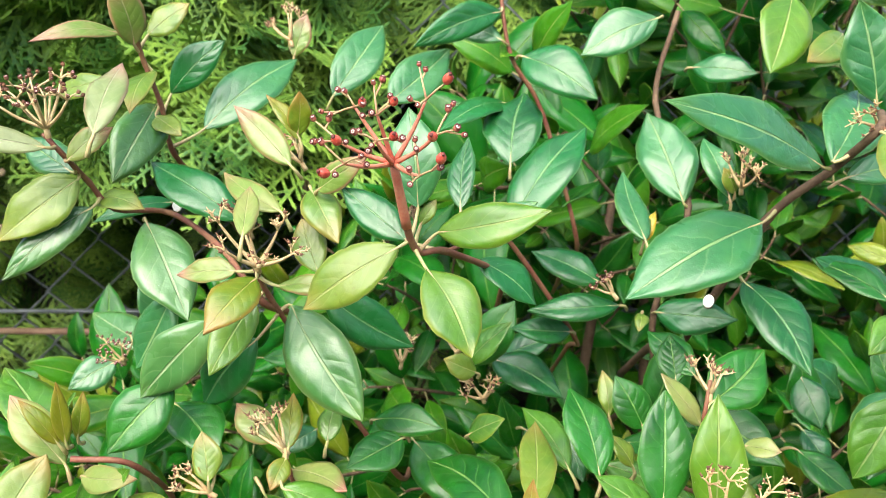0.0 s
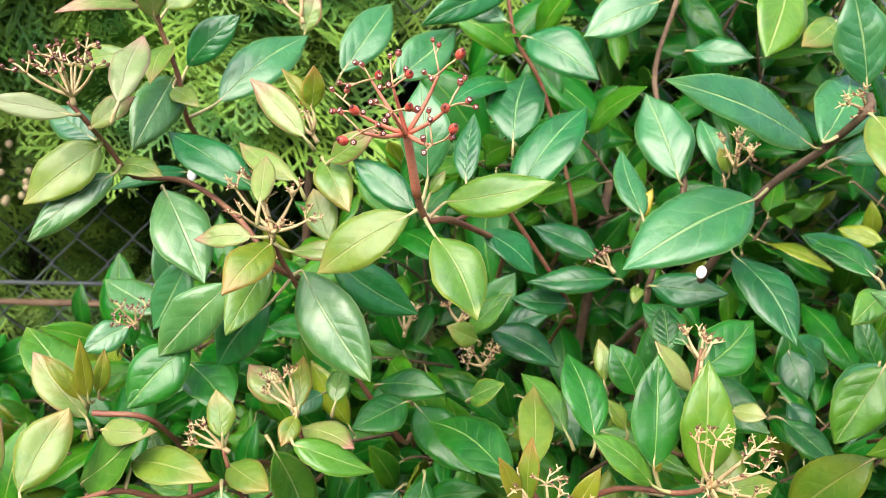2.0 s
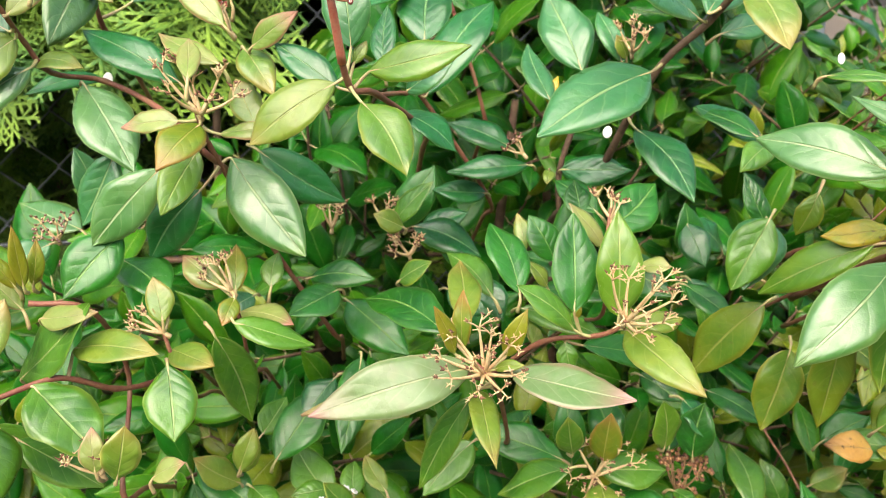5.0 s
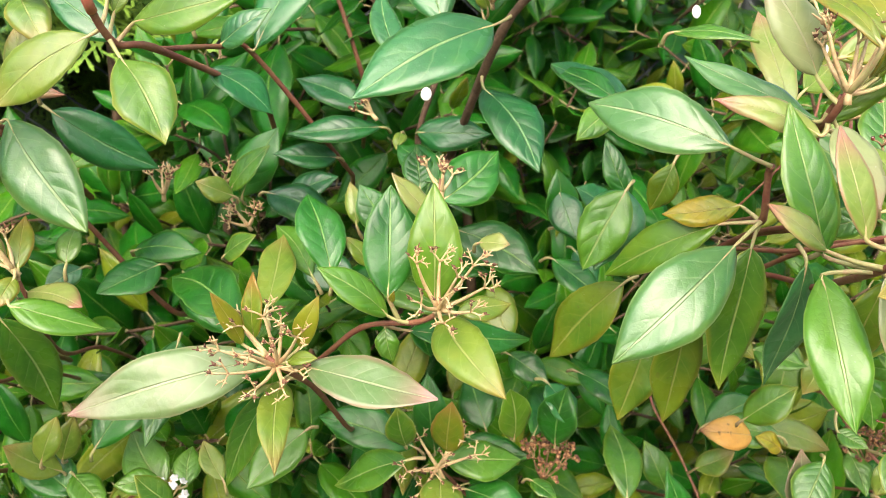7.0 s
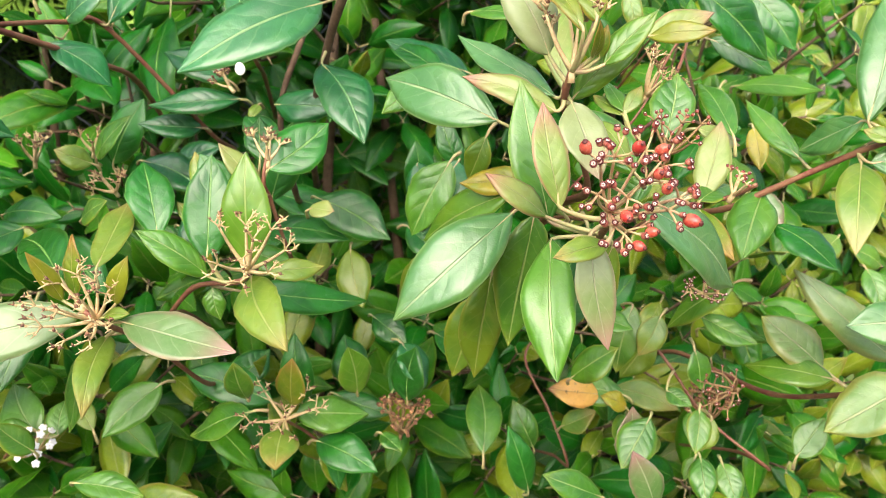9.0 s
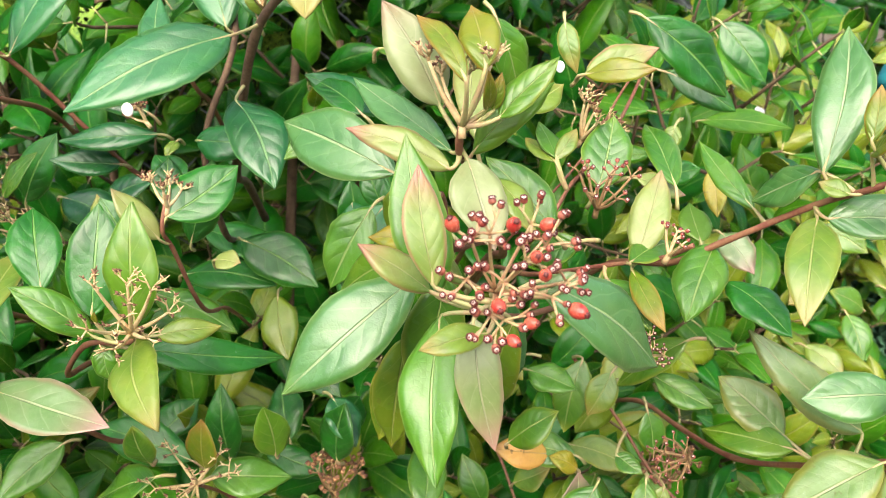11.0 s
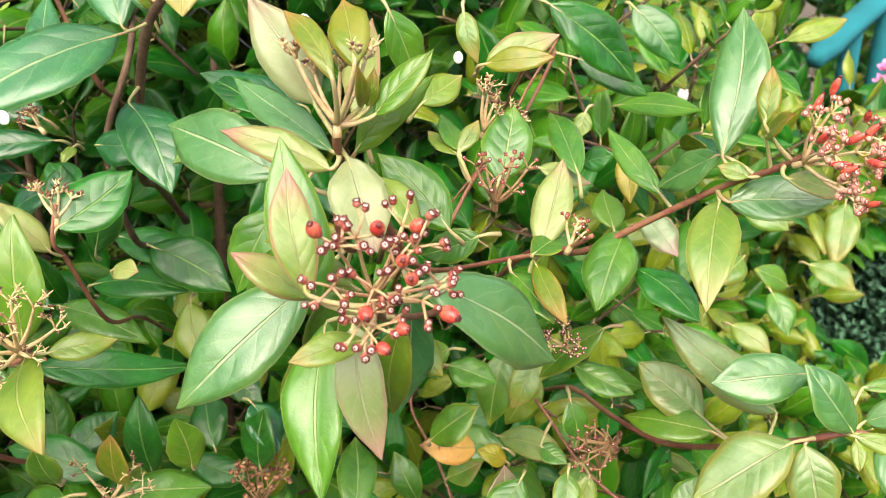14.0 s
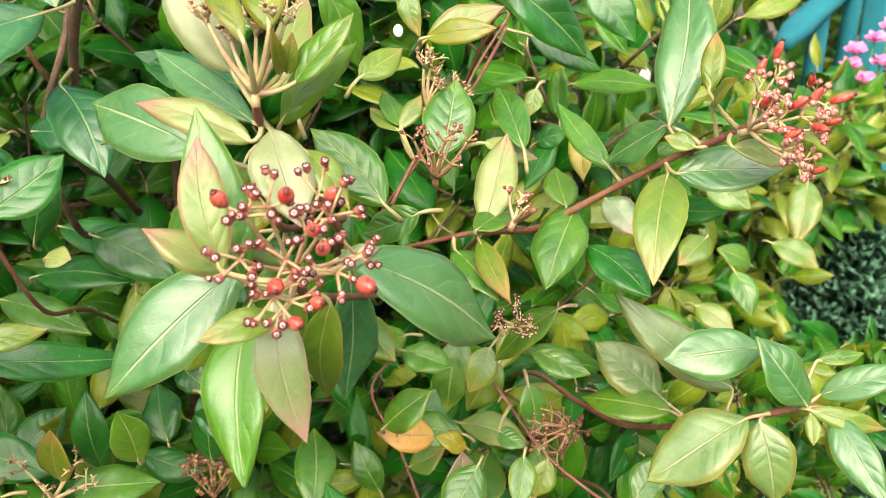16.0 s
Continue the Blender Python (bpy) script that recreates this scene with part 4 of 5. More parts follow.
twig = shoot([(0.1400, 0.5479, 0.8872), (0.1400, 0.4779, 0.9172), (0.1418, 0.4391, 0.9280), (0.1629, 0.3943, 1.0075), (0.1861, 0.3763, 1.0384), (0.1914, 0.3512, 1.0599), (0.2036, 0.3736, 1.0648)], 0.0040, 0.0024)
leaf(twig, (0.1546, 0.3753, 1.0125), (0.0833, 0.3440, 0.9840), 0.0383, "cool_sheen")
leaf(twig, (0.1776, 0.3702, 1.0405), (0.0908, 0.3309, 1.0741), 0.0267, "cool_sheen")
leaf(twig, (0.1806, 0.3666, 1.0435), (0.2184, 0.4266, 1.0712), 0.0299, "cool_sheen")
leaf(twig, (0.1915, 0.3456, 1.0585), (0.1933, 0.3049, 1.0285), 0.0248, "lime")
leaf(twig, (0.1525, 0.3862, 0.9794), (0.1727, 0.3458, 0.9452), 0.0288, "deep")
leaf(twig, (0.2357, 0.3951, 0.9707), (0.1874, 0.3868, 0.9912), 0.0196, "deep")
leaf(twig, (0.2250, 0.3620, 0.9292), (0.2019, 0.3373, 0.8960), 0.0307, "cool_sheen")
leaf(twig, (0.2022, 0.3942, 1.0309), (0.2430, 0.4045, 1.0370), 0.0161, "cool_sheen")
leaf(twig, (0.2060, 0.4925, 1.1224), (0.1830, 0.4550, 1.0796), 0.0324, "fresh")
leaf(twig, (0.2309, 0.4764, 1.1004), (0.1943, 0.4343, 1.0863), 0.0188, "lime")
leaf(twig, (0.2180, 0.4054, 1.0673), (0.2042, 0.4081, 1.1163), 0.0280, "cool_sheen")
seed_head(twig, "bare", (0.1967, 0.3614, 1.0596), (0.1871, 0.3527, 1.0639), 0.0057, 3)
twig = shoot([(0.1299, 0.5532, 0.8436), (0.1299, 0.4832, 0.8736), (0.1292, 0.4477, 0.8856), (0.1241, 0.4442, 0.9417), (0.1451, 0.4615, 1.0020), (0.1332, 0.5067, 1.0596), (0.1475, 0.5214, 1.1143)], 0.0032, 0.0022)
leaf(twig, (0.1407, 0.4576, 1.0054), (0.1276, 0.5025, 1.0533), 0.0337, "cool_sheen")
leaf(twig, (0.1100, 0.4185, 0.9924), (0.1052, 0.4613, 1.0232), 0.0176, "cool_sheen")
leaf(twig, (0.1015, 0.4338, 0.9500), (0.0481, 0.4306, 0.9482), 0.0179, "deep")
leaf(twig, (0.1219, 0.4318, 0.9467), (0.1623, 0.4129, 0.9486), 0.0219, "deep")
leaf(twig, (0.0929, 0.4509, 0.9585), (0.0536, 0.4678, 0.9732), 0.0231, "deep")
leaf(twig, (0.1607, 0.4393, 1.0123), (0.1511, 0.4630, 1.0422), 0.0178, "cool_sheen")
leaf(twig, (0.1639, 0.4396, 1.0139), (0.1555, 0.4378, 1.0289), 0.0105, "lime")
leaf(twig, (0.1113, 0.4278, 0.9889), (0.1182, 0.4326, 1.0056), 0.0076, "yellow")
leaf(twig, (0.1125, 0.4258, 0.9482), (0.1081, 0.4136, 0.9417), 0.0077, "lime")
leaf(twig, (0.0497, 0.5104, 1.0874), (0.0923, 0.4816, 1.0629), 0.0310, "deep")
leaf(twig, (0.1298, 0.4994, 1.1098), (0.0829, 0.4905, 1.0883), 0.0271, "cool_sheen")
leaf(twig, (0.1625, 0.5328, 1.0795), (0.1981, 0.5113, 1.0765), 0.0199, "deep")
seed_head(twig, "bare", (0.1649, 0.4340, 1.0181), (0.1621, 0.4280, 1.0322), 0.0136, 5)
seed_head(twig, "dry", (0.0965, 0.4296, 0.9581), (0.0911, 0.4320, 0.9648), 0.0078, 4)
twig = shoot([(0.0991, 0.6670, 0.9163), (0.0991, 0.5970, 0.9463), (0.0968, 0.5623, 0.9580), (0.0698, 0.5654, 1.0472), (0.0463, 0.5551, 1.0861), (0.0380, 0.5564, 1.1299)], 0.0026, 0.0018)
leaf(twig, (0.0391, 0.5525, 1.1154), (-0.0184, 0.5170, 1.0931), 0.0212, "deep")
leaf(twig, (0.0399, 0.5475, 1.0965), (0.0043, 0.5610, 1.1083), 0.0190, "cool_sheen")
leaf(twig, (-0.0332, 0.5065, 1.0598), (0.0047, 0.5431, 1.0911), 0.0291, "cool_sheen")
leaf(twig, (-0.0684, 0.5039, 1.0636), (-0.0396, 0.5501, 1.1066), 0.0273, "cool_sheen")
leaf(twig, (-0.0935, 0.5154, 1.0874), (-0.0850, 0.5207, 1.1131), 0.0142, "blush")
seed_head(twig, "bare", (-0.0952, 0.5163, 1.0969), (-0.0987, 0.5202, 1.1113), 0.0142, 5)
twig = shoot([(0.2850, 0.4800, 0.8400), (0.2850, 0.4000, 0.8950), (0.2750, 0.3450, 0.9150), (0.2620, 0.3000, 0.9330), (0.2475, 0.2680, 0.9450), (0.2436, 0.2626, 0.9655), (0.2422, 0.2591, 0.9700)], 0.0026, 0.0018)
leaf(twig, (0.2260, 0.2615, 0.9777), (0.1823, 0.3064, 0.9870), 0.0257, "white_sheen")
leaf(twig, (0.2342, 0.2629, 0.9359), (0.1797, 0.2463, 0.8946), 0.0301, "white_sheen")
leaf(twig, (0.2478, 0.2876, 0.9442), (0.2152, 0.2941, 0.9399), 0.0143, "yellow")
leaf(twig, (0.2375, 0.2847, 0.9373), (0.2011, 0.3202, 0.9001), 0.0202, "fresh")
leaf(twig, (0.2459, 0.2703, 0.9313), (0.2338, 0.2585, 0.8707), 0.0253, "fresh")
leaf(twig, (0.2713, 0.2687, 0.9226), (0.2657, 0.2767, 0.8593), 0.0206, "cool_sheen")
leaf(twig, (0.2212, 0.3465, 0.8826), (0.1885, 0.3633, 0.8317), 0.0293, "olive")
leaf(twig, (0.2339, 0.3351, 0.8584), (0.2180, 0.3289, 0.8103), 0.0256, "olive")
leaf(twig, (0.2181, 0.3459, 0.9343), (0.1963, 0.3402, 0.8946), 0.0251, "mid")
leaf(twig, (0.2476, 0.2278, 0.9477), (0.2243, 0.2248, 0.9648), 0.0085, "blush")
leaf(twig, (0.2306, 0.2871, 0.8945), (0.2228, 0.2851, 0.8371), 0.0215, "olive")
twig = shoot([(0.2714, 0.3717, 0.9038), (0.2714, 0.3017, 0.9338), (0.2683, 0.2641, 0.9446), (0.2518, 0.2501, 0.9811), (0.2457, 0.2359, 0.9947), (0.2455, 0.2285, 1.0030)], 0.0016, 0.0013)
leaf(twig, (0.2435, 0.2381, 0.9926), (0.2115, 0.2807, 1.0099), 0.0127, "white_sheen")
leaf(twig, (0.2575, 0.2744, 0.9862), (0.2668, 0.3307, 1.0216), 0.0149, "blush")
leaf(twig, (0.2225, 0.3192, 1.0144), (0.2487, 0.2931, 1.0131), 0.0114, "mid")
leaf(twig, (0.2153, 0.3631, 0.9763), (0.1886, 0.3926, 0.9894), 0.0162, "dark")
leaf(twig, (0.2045, 0.3327, 0.9779), (0.1806, 0.3144, 0.9689), 0.0144, "mid")
leaf(twig, (0.2339, 0.3291, 0.9521), (0.2255, 0.3317, 0.9283), 0.0142, "olive")
leaf(twig, (0.2262, 0.3625, 0.9242), (0.2160, 0.3757, 0.9538), 0.0137, "dark")
twig = shoot([(0.1569, 0.4858, 0.6784), (0.1569, 0.4158, 0.7084), (0.1537, 0.3772, 0.7188), (0.1320, 0.3536, 0.7608), (0.1210, 0.3327, 0.7861)], 0.0018, 0.0012)
leaf(twig, (0.1117, 0.3660, 0.7766), (0.0571, 0.3863, 0.7894), 0.0251, "dark")
leaf(twig, (0.1035, 0.3238, 0.7993), (0.0654, 0.3416, 0.7729), 0.0217, "mid")
leaf(twig, (0.1269, 0.3417, 0.7836), (0.1698, 0.3443, 0.7777), 0.0240, "mid")
leaf(twig, (0.1260, 0.3352, 0.7940), (0.1281, 0.3316, 0.8273), 0.0186, "bronze")
leaf(twig, (0.1212, 0.3224, 0.7876), (0.1187, 0.2896, 0.7861), 0.0218, "lime")
leaf(twig, (0.1861, 0.3785, 0.7694), (0.2083, 0.4362, 0.7675), 0.0241, "dark")
leaf(twig, (0.2452, 0.3666, 0.7239), (0.2508, 0.4204, 0.7429), 0.0251, "mid")
leaf(twig, (0.1772, 0.3473, 0.7608), (0.1886, 0.3333, 0.7569), 0.0129, "mid")
leaf(twig, (0.0824, 0.4055, 0.7648), (0.1059, 0.4290, 0.7772), 0.0253, "dark")
leaf(twig, (0.1630, 0.4115, 0.7533), (0.1569, 0.4436, 0.7773), 0.0300, "dark")
seed_head(twig, "bare", (0.1210, 0.3327, 0.7861), (0.1212, 0.3246, 0.7935), 0.0280, 8)
seed_head(twig, "brown", (0.1908, 0.3704, 0.7417), (0.1943, 0.3679, 0.7639), 0.0187, 9)
twig = shoot([(0.3183, 0.5040, 0.6387), (0.3183, 0.4340, 0.6687), (0.3164, 0.4038, 0.6788), (0.3067, 0.4283, 0.7096), (0.2925, 0.4540, 0.7417), (0.3138, 0.4780, 0.7547)], 0.0017, 0.0012)
leaf(twig, (0.3200, 0.3637, 0.7669), (0.2861, 0.3653, 0.7729), 0.0210, "scorched")
leaf(twig, (0.3372, 0.3579, 0.7589), (0.3196, 0.3592, 0.7691), 0.0180, "yellow")
leaf(twig, (0.3697, 0.4032, 0.7848), (0.3477, 0.3997, 0.7541), 0.0248, "olive")
leaf(twig, (0.3413, 0.3935, 0.7507), (0.3794, 0.3694, 0.7458), 0.0206, "lime")
leaf(twig, (0.3092, 0.4009, 0.7506), (0.3443, 0.4027, 0.7670), 0.0233, "dark")
leaf(twig, (0.3568, 0.3797, 0.7358), (0.3303, 0.3277, 0.7377), 0.0323, "fresh")
leaf(twig, (0.3096, 0.4067, 0.7109), (0.3324, 0.3995, 0.7278), 0.0193, "lime")
leaf(twig, (0.2895, 0.4037, 0.6963), (0.2758, 0.4186, 0.7289), 0.0195, "mid")
leaf(twig, (0.3097, 0.3952, 0.8178), (0.2892, 0.4105, 0.7946), 0.0253, "fresh")
leaf(twig, (0.1943, 0.3613, 0.7736), (0.2001, 0.3637, 0.8107), 0.0245, "dark")
leaf(twig, (0.2159, 0.3933, 0.8027), (0.2475, 0.3692, 0.7875), 0.0200, "dark")
leaf(twig, (0.2673, 0.3289, 0.7222), (0.2545, 0.3371, 0.7667), 0.0182, "dark")
leaf(twig, (0.1379, 0.3420, 0.7630), (0.1732, 0.3200, 0.7537), 0.0235, "dark")
leaf(twig, (0.0515, 0.3498, 0.8047), (0.0199, 0.3314, 0.7836), 0.0241, "mid")
leaf(twig, (-0.0190, 0.3349, 0.7748), (-0.0350, 0.3334, 0.7965), 0.0157, "fresh")
leaf(twig, (0.0059, 0.3165, 0.7656), (0.0474, 0.2984, 0.7670), 0.0160, "mid")
leaf(twig, (0.3339, 0.3139, 0.7827), (0.3120, 0.2948, 0.7630), 0.0263, "mid")
leaf(twig, (0.2946, 0.2761, 0.7604), (0.2599, 0.2759, 0.7795), 0.0169, "mid")
leaf(twig, (0.3503, 0.2885, 0.8050), (0.3416, 0.2697, 0.7898), 0.0138, "fresh")
leaf(twig, (0.3582, 0.2931, 0.7680), (0.3550, 0.2728, 0.7509), 0.0161, "mid")
leaf(twig, (0.3749, 0.2978, 0.7586), (0.3771, 0.2779, 0.7441), 0.0164, "mid")
leaf(twig, (0.2860, 0.3209, 0.8093), (0.3103, 0.3145, 0.8320), 0.0212, "fresh")
leaf(twig, (0.0185, 0.4055, 0.9208), (0.0005, 0.3995, 0.9316), 0.0145, "lime")
leaf(twig, (0.0141, 0.4268, 0.9178), (0.0386, 0.4221, 0.9443), 0.0168, "mid")
leaf(twig, (0.0184, 0.4442, 0.9087), (0.0424, 0.4456, 0.9489), 0.0252, "dark")
leaf(twig, (-0.0388, 0.4105, 0.8900), (-0.0000, 0.3935, 0.8931), 0.0197, "dark")
leaf(twig, (0.1439, 0.4194, 0.8900), (0.1877, 0.3919, 0.8707), 0.0297, "dark")
leaf(twig, (0.2091, 0.4315, 0.8870), (0.2077, 0.4334, 0.9207), 0.0218, "dark")
leaf(twig, (0.1635, 0.4040, 0.8610), (0.1693, 0.3774, 0.8326), 0.0217, "olive")
leaf(twig, (0.1993, 0.4051, 0.8742), (0.2247, 0.3808, 0.8567), 0.0210, "dark")
leaf(twig, (0.1765, 0.4118, 0.8078), (0.1972, 0.3910, 0.7969), 0.0186, "dark")
leaf(twig, (0.1169, 0.4096, 0.8927), (0.1327, 0.4147, 0.9400), 0.0249, "dark")
leaf(twig, (0.1053, 0.4321, 0.8635), (0.1630, 0.4080, 0.8653), 0.0226, "dark")
leaf(twig, (0.1078, 0.4908, 0.8707), (0.1758, 0.4595, 0.8612), 0.0280, "dark")
leaf(twig, (0.0927, 0.4113, 0.8614), (0.1422, 0.3824, 0.8491), 0.0210, "mid")
leaf(twig, (0.1277, 0.3977, 0.7493), (0.1246, 0.4082, 0.8003), 0.0214, "dark")
leaf(twig, (0.1479, 0.4066, 0.7531), (0.1866, 0.3837, 0.7493), 0.0195, "dark")
leaf(twig, (0.2760, 0.3602, 0.8539), (0.2956, 0.3356, 0.8382), 0.0264, "olive")
leaf(twig, (0.3004, 0.3476, 0.8371), (0.3236, 0.3286, 0.8349), 0.0182, "mid")
leaf(twig, (0.3785, 0.3515, 0.7575), (0.3795, 0.3302, 0.7408), 0.0164, "mid")
leaf(twig, (0.3891, 0.4042, 0.9259), (0.4043, 0.3917, 0.9347), 0.0173, "dark")
leaf(twig, (0.6462, 0.5063, 0.8457), (0.6251, 0.4783, 0.8048), 0.0252, "lime")
leaf(twig, (0.6017, 0.4766, 0.8105), (0.6274, 0.4522, 0.7976), 0.0219, "lime")
leaf(twig, (0.5854, 0.4729, 0.7953), (0.5555, 0.4733, 0.8124), 0.0210, "fresh")
leaf(twig, (0.4633, 0.4719, 0.8619), (0.4783, 0.4460, 0.8413), 0.0231, "pale")
leaf(twig, (0.5582, 0.5035, 0.8503), (0.5830, 0.4798, 0.8385), 0.0253, "fresh")
leaf(twig, (0.5543, 0.4883, 0.8154), (0.5257, 0.4743, 0.8017), 0.0219, "lime")
leaf(twig, (0.5618, 0.4577, 0.8005), (0.5639, 0.4327, 0.7762), 0.0203, "mid")
leaf(twig, (0.5311, 0.4537, 0.7786), (0.5509, 0.4304, 0.7655), 0.0203, "lime")
leaf(twig, (0.0307, 0.4684, 0.9026), (0.0734, 0.4483, 0.8852), 0.0270, "deep")
leaf(twig, (0.0756, 0.4431, 0.9303), (0.0392, 0.4343, 0.9363), 0.0164, "deep")
leaf(twig, (0.2082, 0.4297, 0.9081), (0.2145, 0.4094, 0.8838), 0.0218, "deep")
leaf(twig, (0.1634, 0.3357, 0.7986), (0.1594, 0.3334, 0.8315), 0.0193, "fresh")
leaf(twig, (0.1034, 0.3211, 0.8094), (0.0984, 0.3167, 0.8353), 0.0154, "fresh")
leaf(twig, (0.1928, 0.3783, 0.8058), (0.2057, 0.3585, 0.7843), 0.0210, "deep")
leaf(twig, (0.0132, 0.3831, 0.8949), (0.0318, 0.3740, 0.9090), 0.0148, "fresh")
leaf(twig, (-0.0267, 0.3964, 0.8287), (-0.0472, 0.3784, 0.8077), 0.0217, "deep")
leaf(twig, (0.0650, 0.4088, 0.8847), (0.0769, 0.3890, 0.8629), 0.0175, "deep")
leaf(twig, (-0.2052, 0.4642, 0.9027), (-0.2297, 0.4485, 0.8908), 0.0217, "cool_sheen")
leaf(twig, (-0.1612, 0.4398, 0.9273), (-0.1733, 0.4386, 0.9694), 0.0204, "cool_sheen")
leaf(twig, (0.0515, 0.4535, 0.8612), (0.0779, 0.4373, 0.8469), 0.0245, "deep")
leaf(twig, (0.2341, 0.4718, 0.8514), (0.2467, 0.4544, 0.8328), 0.0218, "deep")
leaf(twig, (0.0379, 0.5202, 0.8786), (0.0759, 0.5131, 0.8983), 0.0235, "deep")
leaf(twig, (-0.0763, 0.4352, 0.8710), (-0.0943, 0.4208, 0.8639), 0.0185, "cool_sheen")
leaf(twig, (0.2699, 0.4960, 0.8640), (0.2377, 0.4907, 0.8910), 0.0227, "deep")
twig = shoot([(-0.0845, 0.5355, 0.6659), (-0.0845, 0.4655, 0.6959), (-0.0804, 0.4259, 0.7050), (-0.0511, 0.3929, 0.7414), (-0.0285, 0.3701, 0.7601)], 0.0018, 0.0012)
leaf(twig, (-0.0328, 0.3751, 0.7574), (-0.0544, 0.4071, 0.7755), 0.0250, "mid")
leaf(twig, (-0.0812, 0.3718, 0.7594), (-0.1163, 0.4048, 0.7756), 0.0261, "dark")
leaf(twig, (-0.0866, 0.3796, 0.7771), (-0.0750, 0.3789, 0.8065), 0.0145, "lime")
leaf(twig, (-0.0869, 0.3773, 0.7712), (-0.1108, 0.3690, 0.7965), 0.0187, "lime")
leaf(twig, (-0.0807, 0.3758, 0.7697), (-0.0596, 0.3576, 0.7587), 0.0177, "mid")
leaf(twig, (-0.0334, 0.3687, 0.7683), (-0.0559, 0.3618, 0.7703), 0.0158, "mid")
leaf(twig, (-0.0189, 0.3691, 0.7607), (-0.0175, 0.3900, 0.7727), 0.0197, "mid")
leaf(twig, (0.0012, 0.3716, 0.7605), (-0.0108, 0.3903, 0.7758), 0.0132, "lime")
seed_head(twig, "flower", (-0.0301, 0.3611, 0.7550), (-0.0270, 0.3540, 0.7670), 0.0150, 9)
seed_head(twig, "bare", (-0.0246, 0.4364, 0.9135), (-0.0230, 0.4356, 0.9255), 0.0116, 5)
seed_head(twig, "bare", (0.0229, 0.4232, 0.8969), (0.0197, 0.4171, 0.9077), 0.0143, 5)
seed_head(twig, "bare", (0.0082, 0.4440, 0.9167), (0.0110, 0.4425, 0.9273), 0.0132, 4)
twig = shoot([(0.3180, 0.4501, 0.8449), (0.3180, 0.3801, 0.8749), (0.3142, 0.3386, 0.8816), (0.2832, 0.2860, 0.9033), (0.2567, 0.2132, 0.9428), (0.2508, 0.1841, 0.9626)], 0.0024, 0.0018)
leaf(twig, (0.2374, 0.2095, 0.9458), (0.2315, 0.1700, 0.9085), 0.0195, "mid")
leaf(twig, (0.2445, 0.1870, 0.9560), (0.2495, 0.1720, 0.9190), 0.0140, "rosy")
leaf(twig, (0.2667, 0.1984, 0.9621), (0.3147, 0.2126, 0.9199), 0.0270, "white_sheen")
leaf(twig, (0.2465, 0.1740, 0.9583), (0.2263, 0.1673, 0.9575), 0.0088, "lime")
leaf(twig, (0.2333, 0.2037, 0.9572), (0.2110, 0.2049, 0.9739), 0.0115, "blush")
leaf(twig, (0.2356, 0.2077, 0.9536), (0.2274, 0.2295, 1.0011), 0.0185, "mid")
leaf(twig, (0.2327, 0.1846, 0.9678), (0.2293, 0.2031, 0.9992), 0.0125, "blush")
leaf(twig, (0.2619, 0.1749, 0.9698), (0.2736, 0.1753, 0.9740), 0.0060, "pale")
leaf(twig, (0.2605, 0.2072, 0.9426), (0.2573, 0.2133, 0.9051), 0.0147, "olive")
seed_head(twig, "redbig", (0.2508, 0.1880, 0.9640), (0.2512, 0.1660, 0.9820), 0.0230, 11)
twig = shoot([(0.2702, 0.3707, 0.9056), (0.2702, 0.3007, 0.9356), (0.2671, 0.2628, 0.9464), (0.2509, 0.2476, 0.9827), (0.2452, 0.2317, 0.9951), (0.2451, 0.2249, 1.0047)], 0.0022, 0.0018)
leaf(twig, (0.2481, 0.2316, 0.9918), (0.2542, 0.2091, 0.9680), 0.0183, "rosy")
leaf(twig, (0.2572, 0.2314, 0.9852), (0.2694, 0.2174, 0.9688), 0.0111, "lime")
leaf(twig, (0.2422, 0.2311, 0.9889), (0.2081, 0.2456, 0.9997), 0.0119, "blush")
leaf(twig, (0.2390, 0.2347, 1.0091), (0.2214, 0.2457, 1.0410), 0.0183, "rosy")
leaf(twig, (0.2442, 0.2112, 1.0214), (0.2320, 0.2405, 1.0371), 0.0082, "bronze")
leaf(twig, (0.2510, 0.2188, 1.0237), (0.2500, 0.2448, 1.0394), 0.0127, "bronze")
leaf(twig, (0.2509, 0.2419, 0.9903), (0.2769, 0.2357, 1.0160), 0.0127, "fresh")
leaf(twig, (0.2565, 0.2238, 1.0074), (0.2753, 0.2250, 1.0262), 0.0111, "fresh")
leaf(twig, (0.2528, 0.2259, 1.0093), (0.2516, 0.2163, 1.0238), 0.0043, "bronze")
leaf(twig, (0.2550, 0.2256, 1.0092), (0.2573, 0.2251, 1.0214), 0.0050, "bronze")
seed_head(twig, "bare", (0.2451, 0.2249, 1.0047), (0.2459, 0.2298, 1.0239), 0.0168, 5)
twig = shoot([(0.3831, 0.5421, 0.9536), (0.3831, 0.4721, 0.9836), (0.3793, 0.4303, 0.9858), (0.3292, 0.3386, 0.9622), (0.3085, 0.3158, 0.9541), (0.2930, 0.2996, 0.9374)], 0.0015, 0.0012)
leaf(twig, (0.2849, 0.2534, 0.9551), (0.2616, 0.2757, 0.9795), 0.0192, "mid")
leaf(twig, (0.3158, 0.3344, 0.9997), (0.3433, 0.3180, 1.0045), 0.0117, "bronze")
leaf(twig, (0.3192, 0.3443, 0.9978), (0.3544, 0.3455, 1.0094), 0.0153, "blush")
leaf(twig, (0.3626, 0.3913, 1.0176), (0.4115, 0.3880, 0.9761), 0.0267, "dark")
leaf(twig, (0.3902, 0.4222, 0.9836), (0.4265, 0.4045, 0.9642), 0.0176, "dark")
